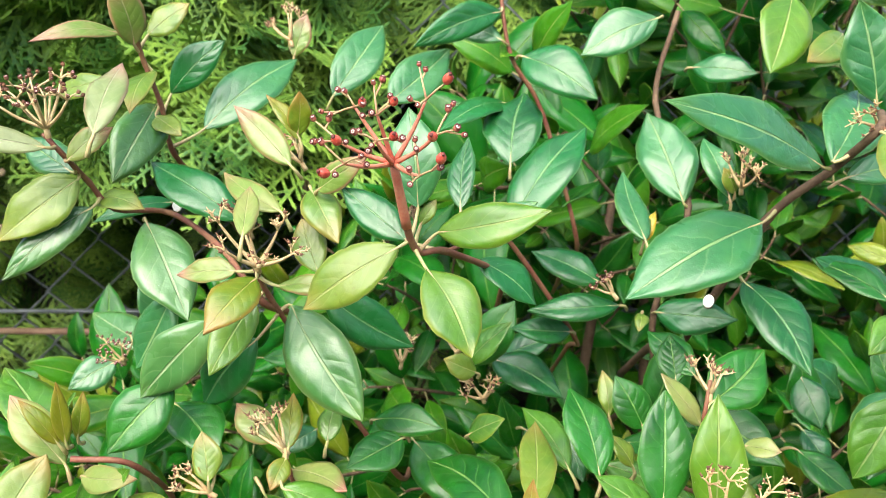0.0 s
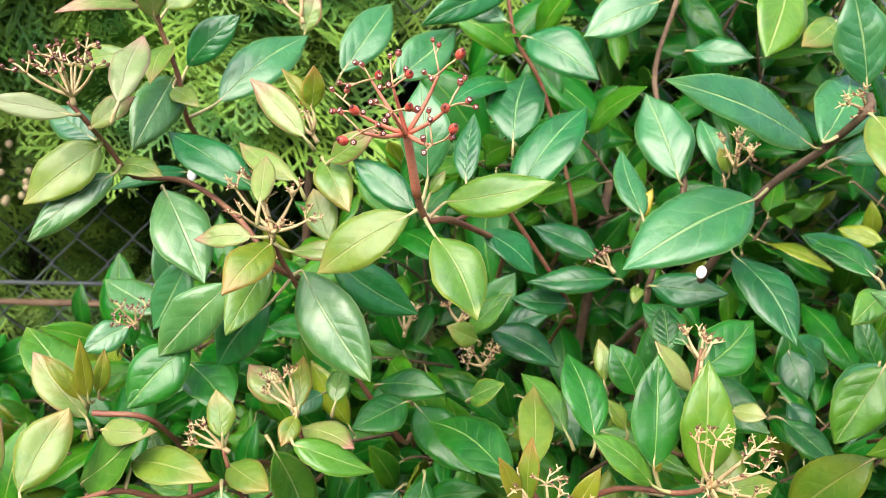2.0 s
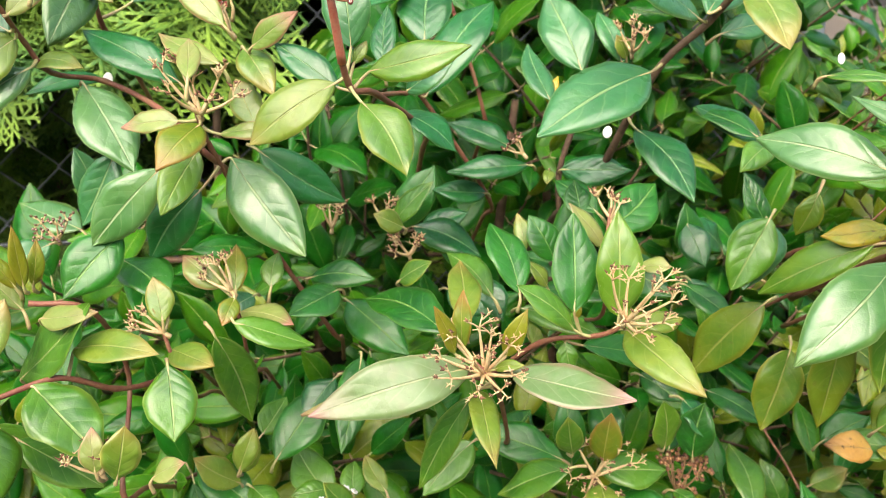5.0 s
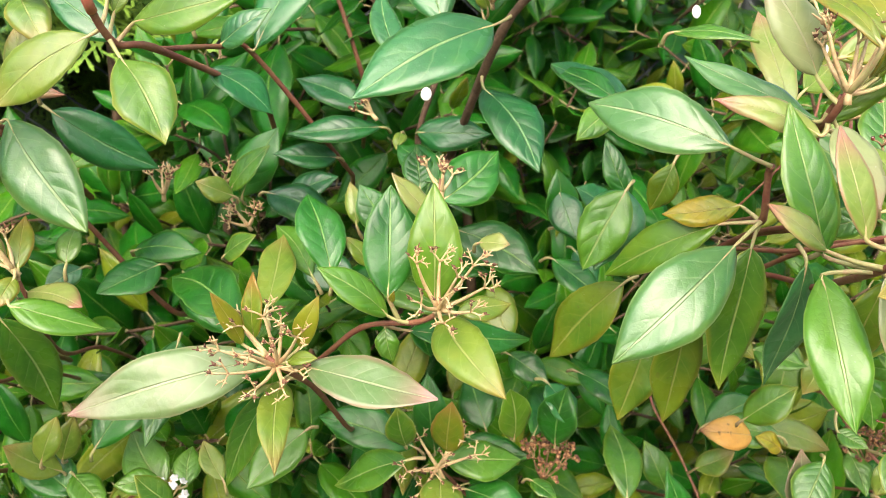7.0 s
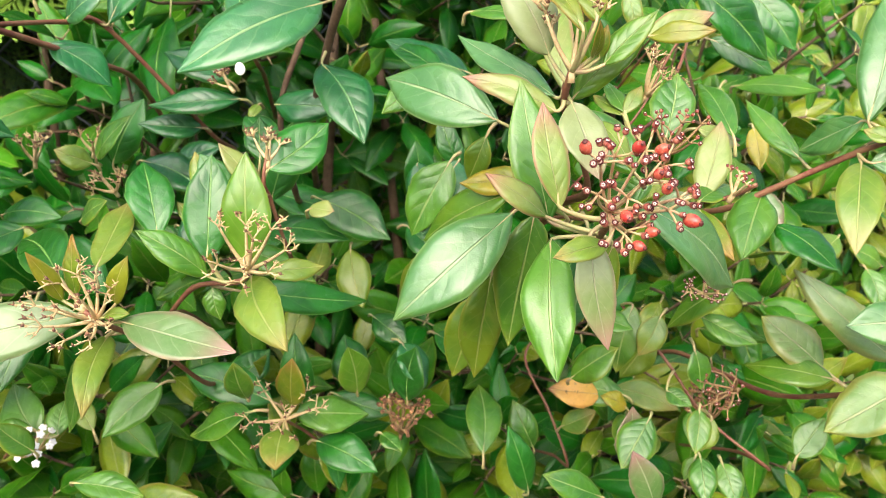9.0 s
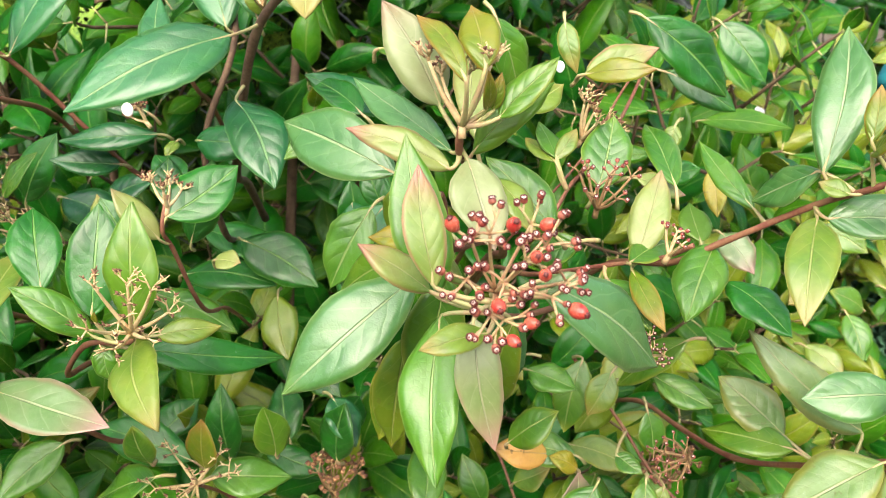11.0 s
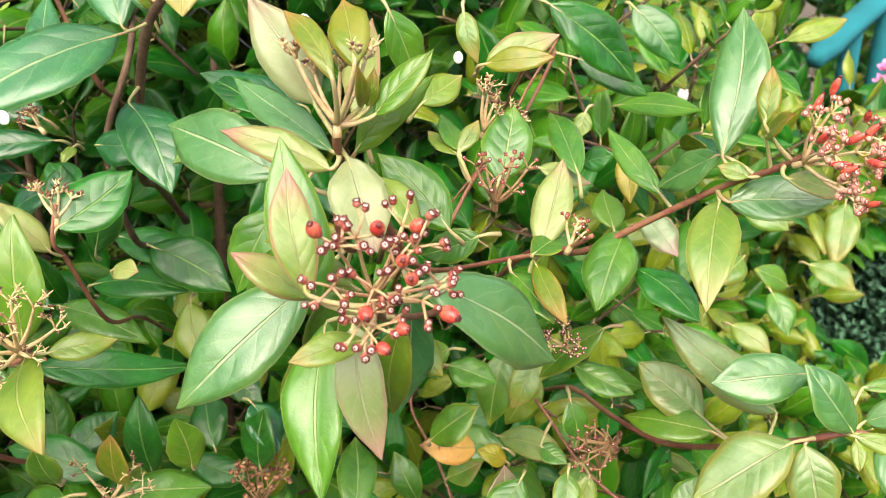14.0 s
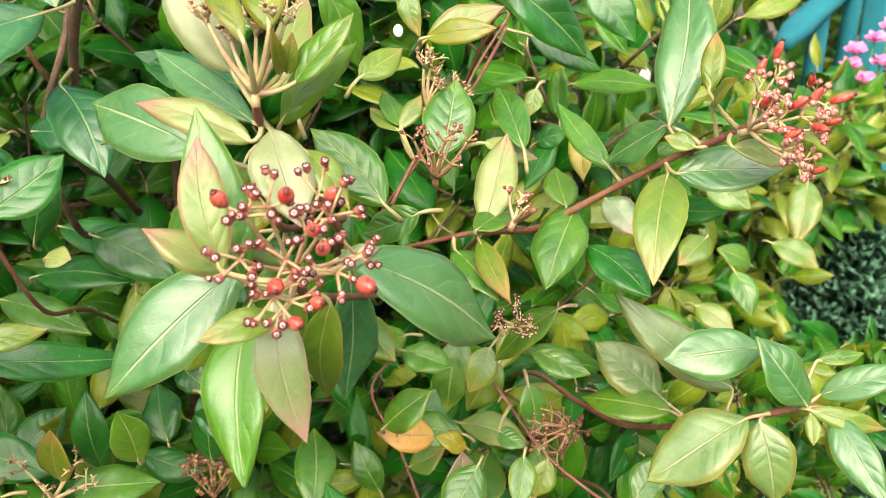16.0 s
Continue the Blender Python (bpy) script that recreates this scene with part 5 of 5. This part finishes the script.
leaf(twig, (0.2840, 0.3119, 0.9889), (0.3047, 0.3270, 0.9970), 0.0133, "lime")
leaf(twig, (0.3004, 0.3157, 0.9643), (0.2904, 0.3364, 0.9700), 0.0090, "lime")
leaf(twig, (0.3005, 0.3161, 0.9652), (0.3115, 0.3252, 0.9769), 0.0084, "lime")
leaf(twig, (0.3010, 0.3163, 0.9659), (0.2968, 0.3381, 0.9772), 0.0100, "mid")
leaf(twig, (0.3130, 0.2920, 0.9590), (0.3250, 0.3150, 0.9850), 0.0215, "mid")
leaf(twig, (0.3496, 0.2971, 0.9577), (0.3528, 0.3499, 0.9721), 0.0142, "mid")
leaf(twig, (0.2735, 0.3289, 1.0253), (0.2865, 0.3335, 0.9888), 0.0169, "mid")
leaf(twig, (0.3107, 0.3550, 1.0203), (0.3154, 0.3448, 0.9979), 0.0102, "lime")
seed_head(twig, "bare", (0.3136, 0.3230, 0.9722), (0.3207, 0.3174, 0.9868), 0.0157, 6)
twig = shoot([(0.2848, 0.4212, 0.8744), (0.2848, 0.3512, 0.9044), (0.2898, 0.3107, 0.9116), (0.3159, 0.2817, 0.9281), (0.3348, 0.2669, 0.9373), (0.3411, 0.2542, 0.9478)], 0.0018, 0.0012)
leaf(twig, (0.3262, 0.2725, 0.9356), (0.3425, 0.2975, 0.9652), 0.0166, "blush")
leaf(twig, (0.3342, 0.3041, 0.9599), (0.3595, 0.3074, 0.9496), 0.0112, "blush")
leaf(twig, (0.3226, 0.2681, 0.9325), (0.3263, 0.2356, 0.9202), 0.0099, "bronze")
leaf(twig, (0.3143, 0.2733, 0.9259), (0.3242, 0.2441, 0.9166), 0.0146, "mid")
leaf(twig, (0.2999, 0.2691, 0.9450), (0.2777, 0.2783, 0.9345), 0.0134, "mid")
leaf(twig, (0.3200, 0.2634, 0.9375), (0.3445, 0.2824, 0.9378), 0.0136, "fresh")
seed_head(twig, "dark", (0.3073, 0.2733, 0.9570), (0.3082, 0.2692, 0.9730), 0.0149, 8)
seed_head(twig, "dark", (0.3355, 0.2626, 0.9402), (0.3387, 0.2605, 0.9490), 0.0097, 4)
seed_head(twig, "dry", (0.3514, 0.3059, 0.8674), (0.3473, 0.2987, 0.8749), 0.0105, 6)
twig = shoot([(0.3570, 0.4313, 0.8709), (0.3570, 0.3613, 0.9009), (0.3626, 0.3226, 0.9093), (0.3815, 0.3103, 0.9243), (0.4086, 0.2856, 0.9511), (0.4181, 0.2634, 0.9659), (0.4265, 0.2506, 0.9768)], 0.0026, 0.0018)
leaf(twig, (0.3953, 0.3107, 0.9405), (0.3854, 0.3579, 0.9609), 0.0123, "mid")
leaf(twig, (0.4041, 0.2770, 0.9685), (0.4263, 0.3143, 1.0228), 0.0227, "white_sheen")
leaf(twig, (0.4087, 0.2573, 0.9867), (0.4152, 0.2685, 1.0070), 0.0088, "bronze")
leaf(twig, (0.4111, 0.2598, 0.9811), (0.4101, 0.2418, 0.9949), 0.0094, "bronze")
leaf(twig, (0.4056, 0.2822, 0.9677), (0.3921, 0.3092, 0.9453), 0.0181, "white_sheen")
leaf(twig, (0.4064, 0.2785, 0.9480), (0.3820, 0.2352, 0.9201), 0.0205, "lime")
leaf(twig, (0.4080, 0.2740, 0.9495), (0.4434, 0.2552, 0.9542), 0.0214, "white_sheen")
leaf(twig, (0.4120, 0.2680, 0.9621), (0.4018, 0.2758, 0.9650), 0.0103, "lime")
leaf(twig, (0.4184, 0.2526, 0.9664), (0.4432, 0.2465, 0.9595), 0.0111, "blush")
leaf(twig, (0.3814, 0.3162, 0.9213), (0.3561, 0.2819, 0.8985), 0.0234, "mid")
leaf(twig, (0.3827, 0.3020, 0.9076), (0.3969, 0.2644, 0.8985), 0.0203, "dark")
leaf(twig, (0.4023, 0.3745, 0.9395), (0.4005, 0.3558, 0.9193), 0.0124, "yellow")
seed_head(twig, "redlong", (0.4203, 0.2467, 0.9739), (0.4288, 0.2320, 0.9821), 0.0234, 9)
twig = shoot([(0.3892, 0.5534, 0.9615), (0.3892, 0.4834, 0.9915), (0.3846, 0.4431, 0.9916), (0.3611, 0.4156, 0.9720), (0.3323, 0.3850, 0.9436), (0.2944, 0.3992, 0.8892)], 0.0011, 0.0009)
leaf(twig, (0.4311, 0.4611, 0.9451), (0.4624, 0.4059, 0.9534), 0.0155, "mid")
leaf(twig, (0.4479, 0.4838, 1.0026), (0.4741, 0.4655, 0.9678), 0.0255, "dark")
leaf(twig, (0.3839, 0.3864, 0.9618), (0.3784, 0.3813, 0.9482), 0.0149, "lime")
leaf(twig, (0.3868, 0.3425, 0.9115), (0.3898, 0.3691, 0.9233), 0.0174, "fresh")
twig = shoot([(0.4106, 0.4977, 0.7274), (0.4106, 0.4277, 0.7574), (0.4121, 0.3852, 0.7636), (0.4220, 0.3354, 0.7781), (0.4342, 0.2994, 0.7999), (0.4396, 0.2459, 0.8427), (0.4555, 0.2306, 0.8564), (0.4637, 0.2234, 0.8566)], 0.0026, 0.0018)
leaf(twig, (0.4458, 0.2694, 0.8409), (0.3961, 0.2980, 0.8835), 0.0223, "mottled")
leaf(twig, (0.4432, 0.2490, 0.8762), (0.3996, 0.2533, 0.8737), 0.0225, "white_sheen")
leaf(twig, (0.4525, 0.2269, 0.8594), (0.4321, 0.2389, 0.8889), 0.0200, "white_sheen")
leaf(twig, (0.4248, 0.2970, 0.8210), (0.3998, 0.3262, 0.8401), 0.0259, "mottled")
leaf(twig, (0.4252, 0.2872, 0.8197), (0.3916, 0.3204, 0.8109), 0.0207, "fresh")
leaf(twig, (0.4326, 0.2368, 0.8503), (0.3895, 0.2384, 0.8235), 0.0286, "mottled")
leaf(twig, (0.4379, 0.2360, 0.8483), (0.4402, 0.2209, 0.8163), 0.0217, "mottled")
leaf(twig, (0.3883, 0.3756, 0.8050), (0.4083, 0.3305, 0.8205), 0.0159, "mid")
leaf(twig, (0.4638, 0.2351, 0.8577), (0.4954, 0.2248, 0.8734), 0.0142, "white_sheen")
leaf(twig, (0.4624, 0.2234, 0.8560), (0.4675, 0.1903, 0.8347), 0.0159, "white_sheen")
leaf(twig, (0.4524, 0.2265, 0.8583), (0.4836, 0.2165, 0.8502), 0.0094, "lime")
leaf(twig, (0.4534, 0.2258, 0.8572), (0.4501, 0.2165, 0.8476), 0.0060, "lime")
leaf(twig, (0.4641, 0.2411, 0.8709), (0.4845, 0.2383, 0.8737), 0.0072, "fresh")
twig = shoot([(0.4125, 0.4011, 0.7114), (0.4125, 0.3311, 0.7414), (0.4070, 0.3004, 0.7492), (0.3756, 0.3252, 0.7711), (0.3570, 0.3503, 0.7974), (0.3373, 0.3851, 0.8204)], 0.0016, 0.0012)
leaf(twig, (0.3376, 0.3672, 0.8297), (0.3251, 0.3516, 0.7907), 0.0220, "fresh")
leaf(twig, (0.3509, 0.3537, 0.8281), (0.3361, 0.3458, 0.8058), 0.0208, "lime")
leaf(twig, (0.3664, 0.3346, 0.8143), (0.3687, 0.3246, 0.7926), 0.0204, "mid")
leaf(twig, (0.3663, 0.3339, 0.8378), (0.3935, 0.3149, 0.8279), 0.0165, "mid")
leaf(twig, (0.3774, 0.3225, 0.8650), (0.3501, 0.3422, 0.8267), 0.0198, "fresh")
leaf(twig, (0.3365, 0.3614, 0.7664), (0.3011, 0.3775, 0.7674), 0.0223, "mid")
leaf(twig, (0.3702, 0.3092, 0.7830), (0.3610, 0.3023, 0.7646), 0.0166, "lime")
leaf(twig, (0.3484, 0.3272, 0.7924), (0.3589, 0.3133, 0.7890), 0.0135, "mid")
leaf(twig, (0.3294, 0.3104, 0.7487), (0.3277, 0.3258, 0.7830), 0.0272, "pale")
leaf(twig, (0.3311, 0.2847, 0.7409), (0.3162, 0.2916, 0.7770), 0.0193, "pale")
leaf(twig, (0.3592, 0.3011, 0.7616), (0.3520, 0.2967, 0.7493), 0.0133, "fresh")
leaf(twig, (0.4022, 0.2711, 0.7811), (0.4187, 0.2778, 0.8012), 0.0218, "mid")
seed_head(twig, "brown", (0.3960, 0.3569, 0.7444), (0.3920, 0.3546, 0.7632), 0.0200, 8)
seed_head(twig, "dark", (0.3794, 0.3062, 0.8039), (0.3652, 0.2995, 0.8095), 0.0175, 8)

# ---- inner foliage of the shrub ----
def inner_shoot(soups, wood, foot, way, rng, pairs, size, along, across):
    """A leafy shoot: opposite pairs of leaves, each turned by a right angle, and a tuft at its end."""
    way = way.normalized()
    side = way.orthogonal().normalized()
    other = way.cross(side)
    gap = size * rng.uniform(0.32, 0.5)
    tip = foot + way * gap * (pairs + 0.3)
    bow = side * rng.uniform(-0.25, 0.25) * gap
    wood.add(*tube([foot - way * gap * 1.5, foot.lerp(tip, 0.5) + bow, tip], 0.0016, 0.001, 5, 2), 0)
    turn = rng.uniform(0, 6.28)
    for k in range(pairs + 1):
        c = foot + way * gap * (k + 0.25) + bow * (1 - abs(2 * k / max(pairs, 1) - 1))
        for j in range(2):
            a = turn + k * math.pi / 2 + j * math.pi + rng.uniform(-0.3, 0.3)
            spread = side * math.cos(a) + other * math.sin(a)
            rise = rng.uniform(0.15, 0.7) if k < pairs else rng.uniform(0.7, 1.6)
            y = (spread + way * rise + Vector((0, 0, -0.22 if k < pairs else 0.1))).normalized()
            length = size * rng.uniform(0.75, 1.2) * (1 if k < pairs else 0.75)
            base = c + y * length * 0.16
            at = facing(base, base + y * length, way + OUT * 0.9, rng.uniform(-0.3, 0.3))
            v, f, uv = blade(length, length * rng.uniform(0.38, 0.5), rng, along, across)
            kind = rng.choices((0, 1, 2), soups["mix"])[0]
            soups[kind].add([at @ p for p in v], f, 0, uv)
            wood.add(*tube([c, base + y * length * 0.05], 0.0008, 0.0005, 4, 1), 1)


def thicket(count, zone, size, mix, seed, pairs=(1, 3), along=8, across=2, owner=None):
    rng = random.Random(seed)
    soups = {0: Soup(), 1: Soup(), 2: Soup(), "mix": mix}
    wood = Soup()
    done = 0
    while done < count:
        p = zone(rng)
        if p is None:
            continue
        way = Vector((rng.uniform(-0.8, 0.8), rng.uniform(-1.1, 0.1), rng.uniform(0.1, 1.0)))
        inner_shoot(soups, wood, Vector(p), way, rng, rng.randint(*pairs), size * rng.uniform(0.8, 1.25), along, across)
        done += 1
    for k in range(3):
        if soups[k].v:
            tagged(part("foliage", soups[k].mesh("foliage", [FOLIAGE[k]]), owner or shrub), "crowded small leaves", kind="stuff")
    tagged(part("branchwork", wood.mesh("branchwork", [BARK, PETIOLE]), owner or shrub), "thin brown inner twigs", kind="stuff")


def crown_top(x, y):
    """How high the shrub's leaves reach behind its front."""
    left, right = 1.1 - (0.36 if x > -0.25 else 0.45) * y, 1.1 - 0.05 * y
    if x < -0.17:
        return left
    if x < 0.05:
        return left + (x + 0.17) / 0.22 * (right - left)
    return right + min(0.25, (x - 0.05) * 2.0)


def main_zone(rng):
    x, y = rng.uniform(-0.9, 0.75), rng.uniform(0.54, 1.0)
    z = rng.uniform(0.1, 1.3)
    if z > crown_top(x, y) or x > 0.46 + 0.25 * (y - 0.5):
        return None
    if y < 0.62 and z > 0.8 and rng.random() < 0.4:
        return None
    return x, y, z


def far_zone(rng):
    x, y = rng.uniform(-1.0, 0.6), rng.uniform(0.72, 1.0)
    z = rng.uniform(0.2, 1.35)
    if z > crown_top(x, y) or x > 0.40 + 0.25 * (y - 0.5):
        return None
    return x, y, z


def low_zone(rng):
    x, y, z = rng.uniform(-0.5, 0.5), rng.uniform(0.44, 0.6), rng.uniform(0.35, 0.78)
    if z > 0.80 - 0.3 * (0.6 - y):
        return None
    return x, y, z


def right_zone(rng):
    y = rng.uniform(0.5, 1.1)
    return rng.uniform(0.40, 0.53 + 0.42 * (y - 0.45)), y, rng.uniform(0.5, 1.0 - 0.1 * (y - 0.5))


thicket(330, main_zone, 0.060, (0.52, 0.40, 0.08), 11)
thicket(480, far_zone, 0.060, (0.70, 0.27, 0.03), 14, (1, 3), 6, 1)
thicket(170, low_zone, 0.056, (0.36, 0.46, 0.18), 12)
thicket(120, right_zone, 0.048, (0.22, 0.46, 0.32), 13)


def footing(owner, spots, top):
    for x, y, lean in spots:
        v, f = tube([(x, y, -0.05), (x + lean * 0.3, y - 0.02, top * 0.5), (x + lean, y - 0.06, top)], 0.010, 0.004, 8, 5, 0.08)
        part("main_stem", mesh_of("main_stem", v, f, [BARK]), owner)


footing(shrub, [(-0.2, 0.92, 0.05), (-0.08, 0.86, 0.05), (0.1, 0.8, 0.06), (0.25, 0.84, -0.05), (0.4, 0.85, 0.08)], 0.95)

# ---- the garden beyond the shrub ----
bed = tagged(new("garden_shrub"), "low yellow-green leafy shrub growing behind the viburnum", "shrub")


def bed_zone(rng):
    y = rng.uniform(0.72, 1.5)
    x = rng.uniform(0.42 + 0.22 * y, 0.28 + 0.66 * y)
    return x, y, rng.uniform(0.1, min(0.98 - 0.30 * (x - 0.55), 1.19 - 0.50 * x))


thicket(430, bed_zone, 0.058, (0.22, 0.40, 0.38), 21, (1, 3), 6, 1, bed)


def veil_zone(rng):
    y = rng.uniform(0.95, 1.2)
    return rng.uniform(0.72 + 0.1 * y, 1.04 * y + 0.06), y, rng.uniform(0.57, 0.715)


def nook_zone(rng):
    return rng.uniform(0.46, 0.85), rng.uniform(1.08, 1.4), rng.uniform(0.5, 1.05)


thicket(130, nook_zone, 0.062, (0.5, 0.36, 0.14), 24, (1, 3), 6, 1, bed)


def skirt_zone(rng):
    y = rng.uniform(0.52, 0.9)
    return rng.uniform(0.28 + 0.5 * y, 0.36 + 0.78 * y), y, rng.uniform(0.28, 0.60 - 0.6 * (y - 0.6))


thicket(150, skirt_zone, 0.050, (0.25, 0.42, 0.33), 25, (1, 3), 6, 1, bed)
thicket(110, veil_zone, 0.058, (0.08, 0.37, 0.55), 23, (1, 3), 6, 1, bed)
footing(bed, [(0.75, 1.2, 0.05), (0.95, 1.25, -0.04)], 0.6)

far = tagged(new("distant_shrub"), "dark leafy shrub at the back of the garden", "shrub")


def back_zone(rng):
    y = rng.uniform(1.7, 2.4)
    return rng.uniform(0.70, 0.75 + 0.8 * y), y, rng.uniform(0.05, 1.35)


thicket(480, back_zone, 0.09, (0.6, 0.3, 0.1), 22, (1, 3), 6, 1, far)
footing(far, [(1.3, 2.0, 0.05), (1.8, 2.1, -0.04), (2.2, 2.2, 0.05)], 1.05)
sage = tagged(new("grey_green_bush"), "low bluish grey-green bush with small narrow leaves", "bush")
rng = random.Random(41)
s = Soup()
for k in range(24000):
    a, b = rng.uniform(0, 6.283), math.acos(rng.uniform(-0.2, 1))
    r = rng.uniform(0.8, 1.0)
    c = Vector((1.30 + 0.33 * r * math.sin(b) * math.cos(a), 1.10 + 0.33 * r * math.sin(b) * math.sin(a), 0.12 + 0.42 * r * math.cos(b)))
    y = (c - Vector((1.30, 1.1, 0.0))).normalized() + Vector((rng.uniform(-1, 1), rng.uniform(-1, 1), rng.uniform(-0.6, 1))) * 0.9
    at = facing(c, c + y, Vector((rng.uniform(-1, 1), -0.6, rng.uniform(-1, 1))))
    L, W = rng.uniform(0.018, 0.034), rng.uniform(0.005, 0.009)
    s.add([at @ Vector(q) for q in ((0, 0, 0), (W, L * 0.5, 0.001), (0, L, 0), (-W, L * 0.5, 0.001), (0, L * 0.5, -0.0012))], [(0, 1, 4), (1, 2, 4), (2, 3, 4), (3, 0, 4), (0, 3, 2, 1)])
tagged(part("small_leaves", s.mesh("small_leaves", [SAGE]), sage), kind="stuff")
footing(sage, [(1.25, 1.1, 0.02), (1.34, 1.08, 0.05), (1.30, 1.14, -0.03)], 0.4)


def slab(sx, sy, sz, bevel):
    bm = bmesh.new()
    bmesh.ops.create_cube(bm, size=1.0)
    bmesh.ops.scale(bm, vec=(sx, sy, sz), verts=bm.verts)
    bmesh.ops.bevel(bm, geom=bm.edges[:], offset=bevel, segments=3, affect="EDGES", profile=0.6)
    me = bpy.data.meshes.new("slab")
    bm.to_mesh(me)
    bm.free()
    me.materials.append(TEAL)
    return me


chair = tagged(new("garden_chair"), "turquoise plastic garden chair standing among flowers", "chair")


def arm_mesh(points, wide, thick):
    """A flat rounded armrest along points."""
    line, v, f = smooth_line(points, 6), [], []
    for i, c in enumerate(line):
        way = (line[min(i + 1, len(line) - 1)] - line[max(i - 1, 0)]).normalized()
        across = way.cross(Vector((0, 0, 1))).normalized()
        up = across.cross(way)
        w = wide * (0.55 + 0.45 * min(1.0, i / 3))
        for k in range(12):
            a = 2 * math.pi * k / 12
            v.append(c + across * (w * math.cos(a)) + up * (thick * math.copysign(abs(math.sin(a)) ** 0.6, math.sin(a))))
    n = len(line)
    for i in range(n - 1):
        f += [(i * 12 + k, i * 12 + (k + 1) % 12, (i + 1) * 12 + (k + 1) % 12, (i + 1) * 12 + k) for k in range(12)]
    return mesh_of("armrest", v, f + [tuple(range(11, -1, -1)), tuple((n - 1) * 12 + k for k in range(12))], [TEAL])


# the chair faces the path; its seat frame runs along u and its depth along w
u, w = Vector((0.64, -0.77, 0)), Vector((0.77, 0.64, 0))
seat_at = Vector((1.55, 1.32, 0.45))
for k in (-1, 1):
    o = Vector((1.24, 1.37, 0.0)) + u * (0.26 * (k + 1))
    part("armrest", arm_mesh([o - w * 0.13 + Vector((0, 0, 0.795)), o + Vector((0, 0, 0.822)), o + w * 0.19 + Vector((0, 0, 0.850)), o + w * 0.40 + Vector((0, 0, 0.885))], 0.028, 0.016), chair)
    for q, top in ((0.09, 0.825), (0.34, 0.87)):
        v, f = tube([o + w * q + Vector((0, 0, top)), o + w * (q + 0.02) + Vector((0, 0, top * 0.5)), o + w * (q - 0.02) + Vector((0, 0, -0.01))], 0.019, 0.016, 10, 3)
        part("leg", mesh_of("leg", v, f, [TEAL]), chair)
turn = math.degrees(math.atan2(u.y, u.x))
part("seat", slab(0.50, 0.44, 0.035, 0.012), chair, at=pose(seat_at.x, seat_at.y, seat_at.z, 4, 0, turn))
part("seat_apron", slab(0.50, 0.022, 0.075, 0.008), chair, at=pose(*(seat_at - w * 0.22 - Vector((0, 0, 0.05))), 0, 0, turn))
for k in range(6):
    c = seat_at + w * 0.20 + u * (0.078 * (k - 2.5)) + Vector((0, 0, 0.30))
    part("back_slat", slab(0.058, 0.018, 0.62, 0.007), chair, at=pose(*c, -12, 2.2 * (k - 2.5), turn))
part("top_rail", slab(0.50, 0.024, 0.07, 0.010), chair, at=pose(*(seat_at + w * 0.255 + Vector((0, 0, 0.60))), -12, 0, turn))

pinks = tagged(new("pink_flower_plant"), "flowering plant with bright pink ruffled blossoms", "flower")
rng = random.Random(51)
for x, y, z in ((1.175, 1.142, 0.804), (1.164, 1.135, 0.783), (1.185, 1.120, 0.759), (1.209, 1.143, 0.820), (1.213, 1.126, 0.785), (1.237, 1.115, 0.771), (1.235, 1.146, 0.839)):
    v, f = tube([(x * 0.5 + 0.62, y + 0.02, 0.0), (x - 0.01, y + 0.01, z * 0.6), (x, y, z)], 0.0022, 0.0014, 6, 4)
    stalk = part("stem", mesh_of("stem", v, f, [FOLIAGE[1]]), pinks)
    s = Soup()
    for k in range(16):
        a, ring = k * 2.4, 0.35 + 0.65 * (k / 16)
        d = Vector((math.cos(a) * ring, math.sin(a) * ring - 0.4, 0.6 - 0.4 * ring))
        at = facing(Vector((x, y, z)), Vector((x, y, z)) + d, Vector((0, -0.5, 0.8)), rng.uniform(-0.3, 0.3))
        w, g, u = blade(0.019, 0.017, rng, 5, 1, fold=0.4, curl=-0.2)
        s.add([at @ q for q in w], g, 0, u)
    part("blossom", s.mesh("blossom", [PINK]), stalk, "ruffled bright pink blossom")

# ---- fallen white petals ----
PETALS = [(0.1154, 0.3285, 0.9882, 0.0025), (0.2388, 0.3340, 1.0212, 0.0024), (0.304, 0.3335, 1.0033, 0.0022),
          (-0.1463, 0.4310, 1.0095, 0.003), (0.566, 0.639, 0.905, 0.006)]
v, f = ball(1.0, 0.16, 6, 12)
petal = mesh_of("fallen_petal", v, f, [PETAL])
for x, y, z, r in PETALS:
    ob = tagged(part("fallen_petal", petal), "fallen white petal lying on a leaf", "petal", "fallen petals")
    ob.matrix_basis = facing(Vector((x, y, z)), Vector((x + rng.uniform(-0.4, 0.4), y, z + 1)), Vector((0, -0.8, 0.6))) @ Matrix.Diagonal((r, r * 1.25, r, 1))
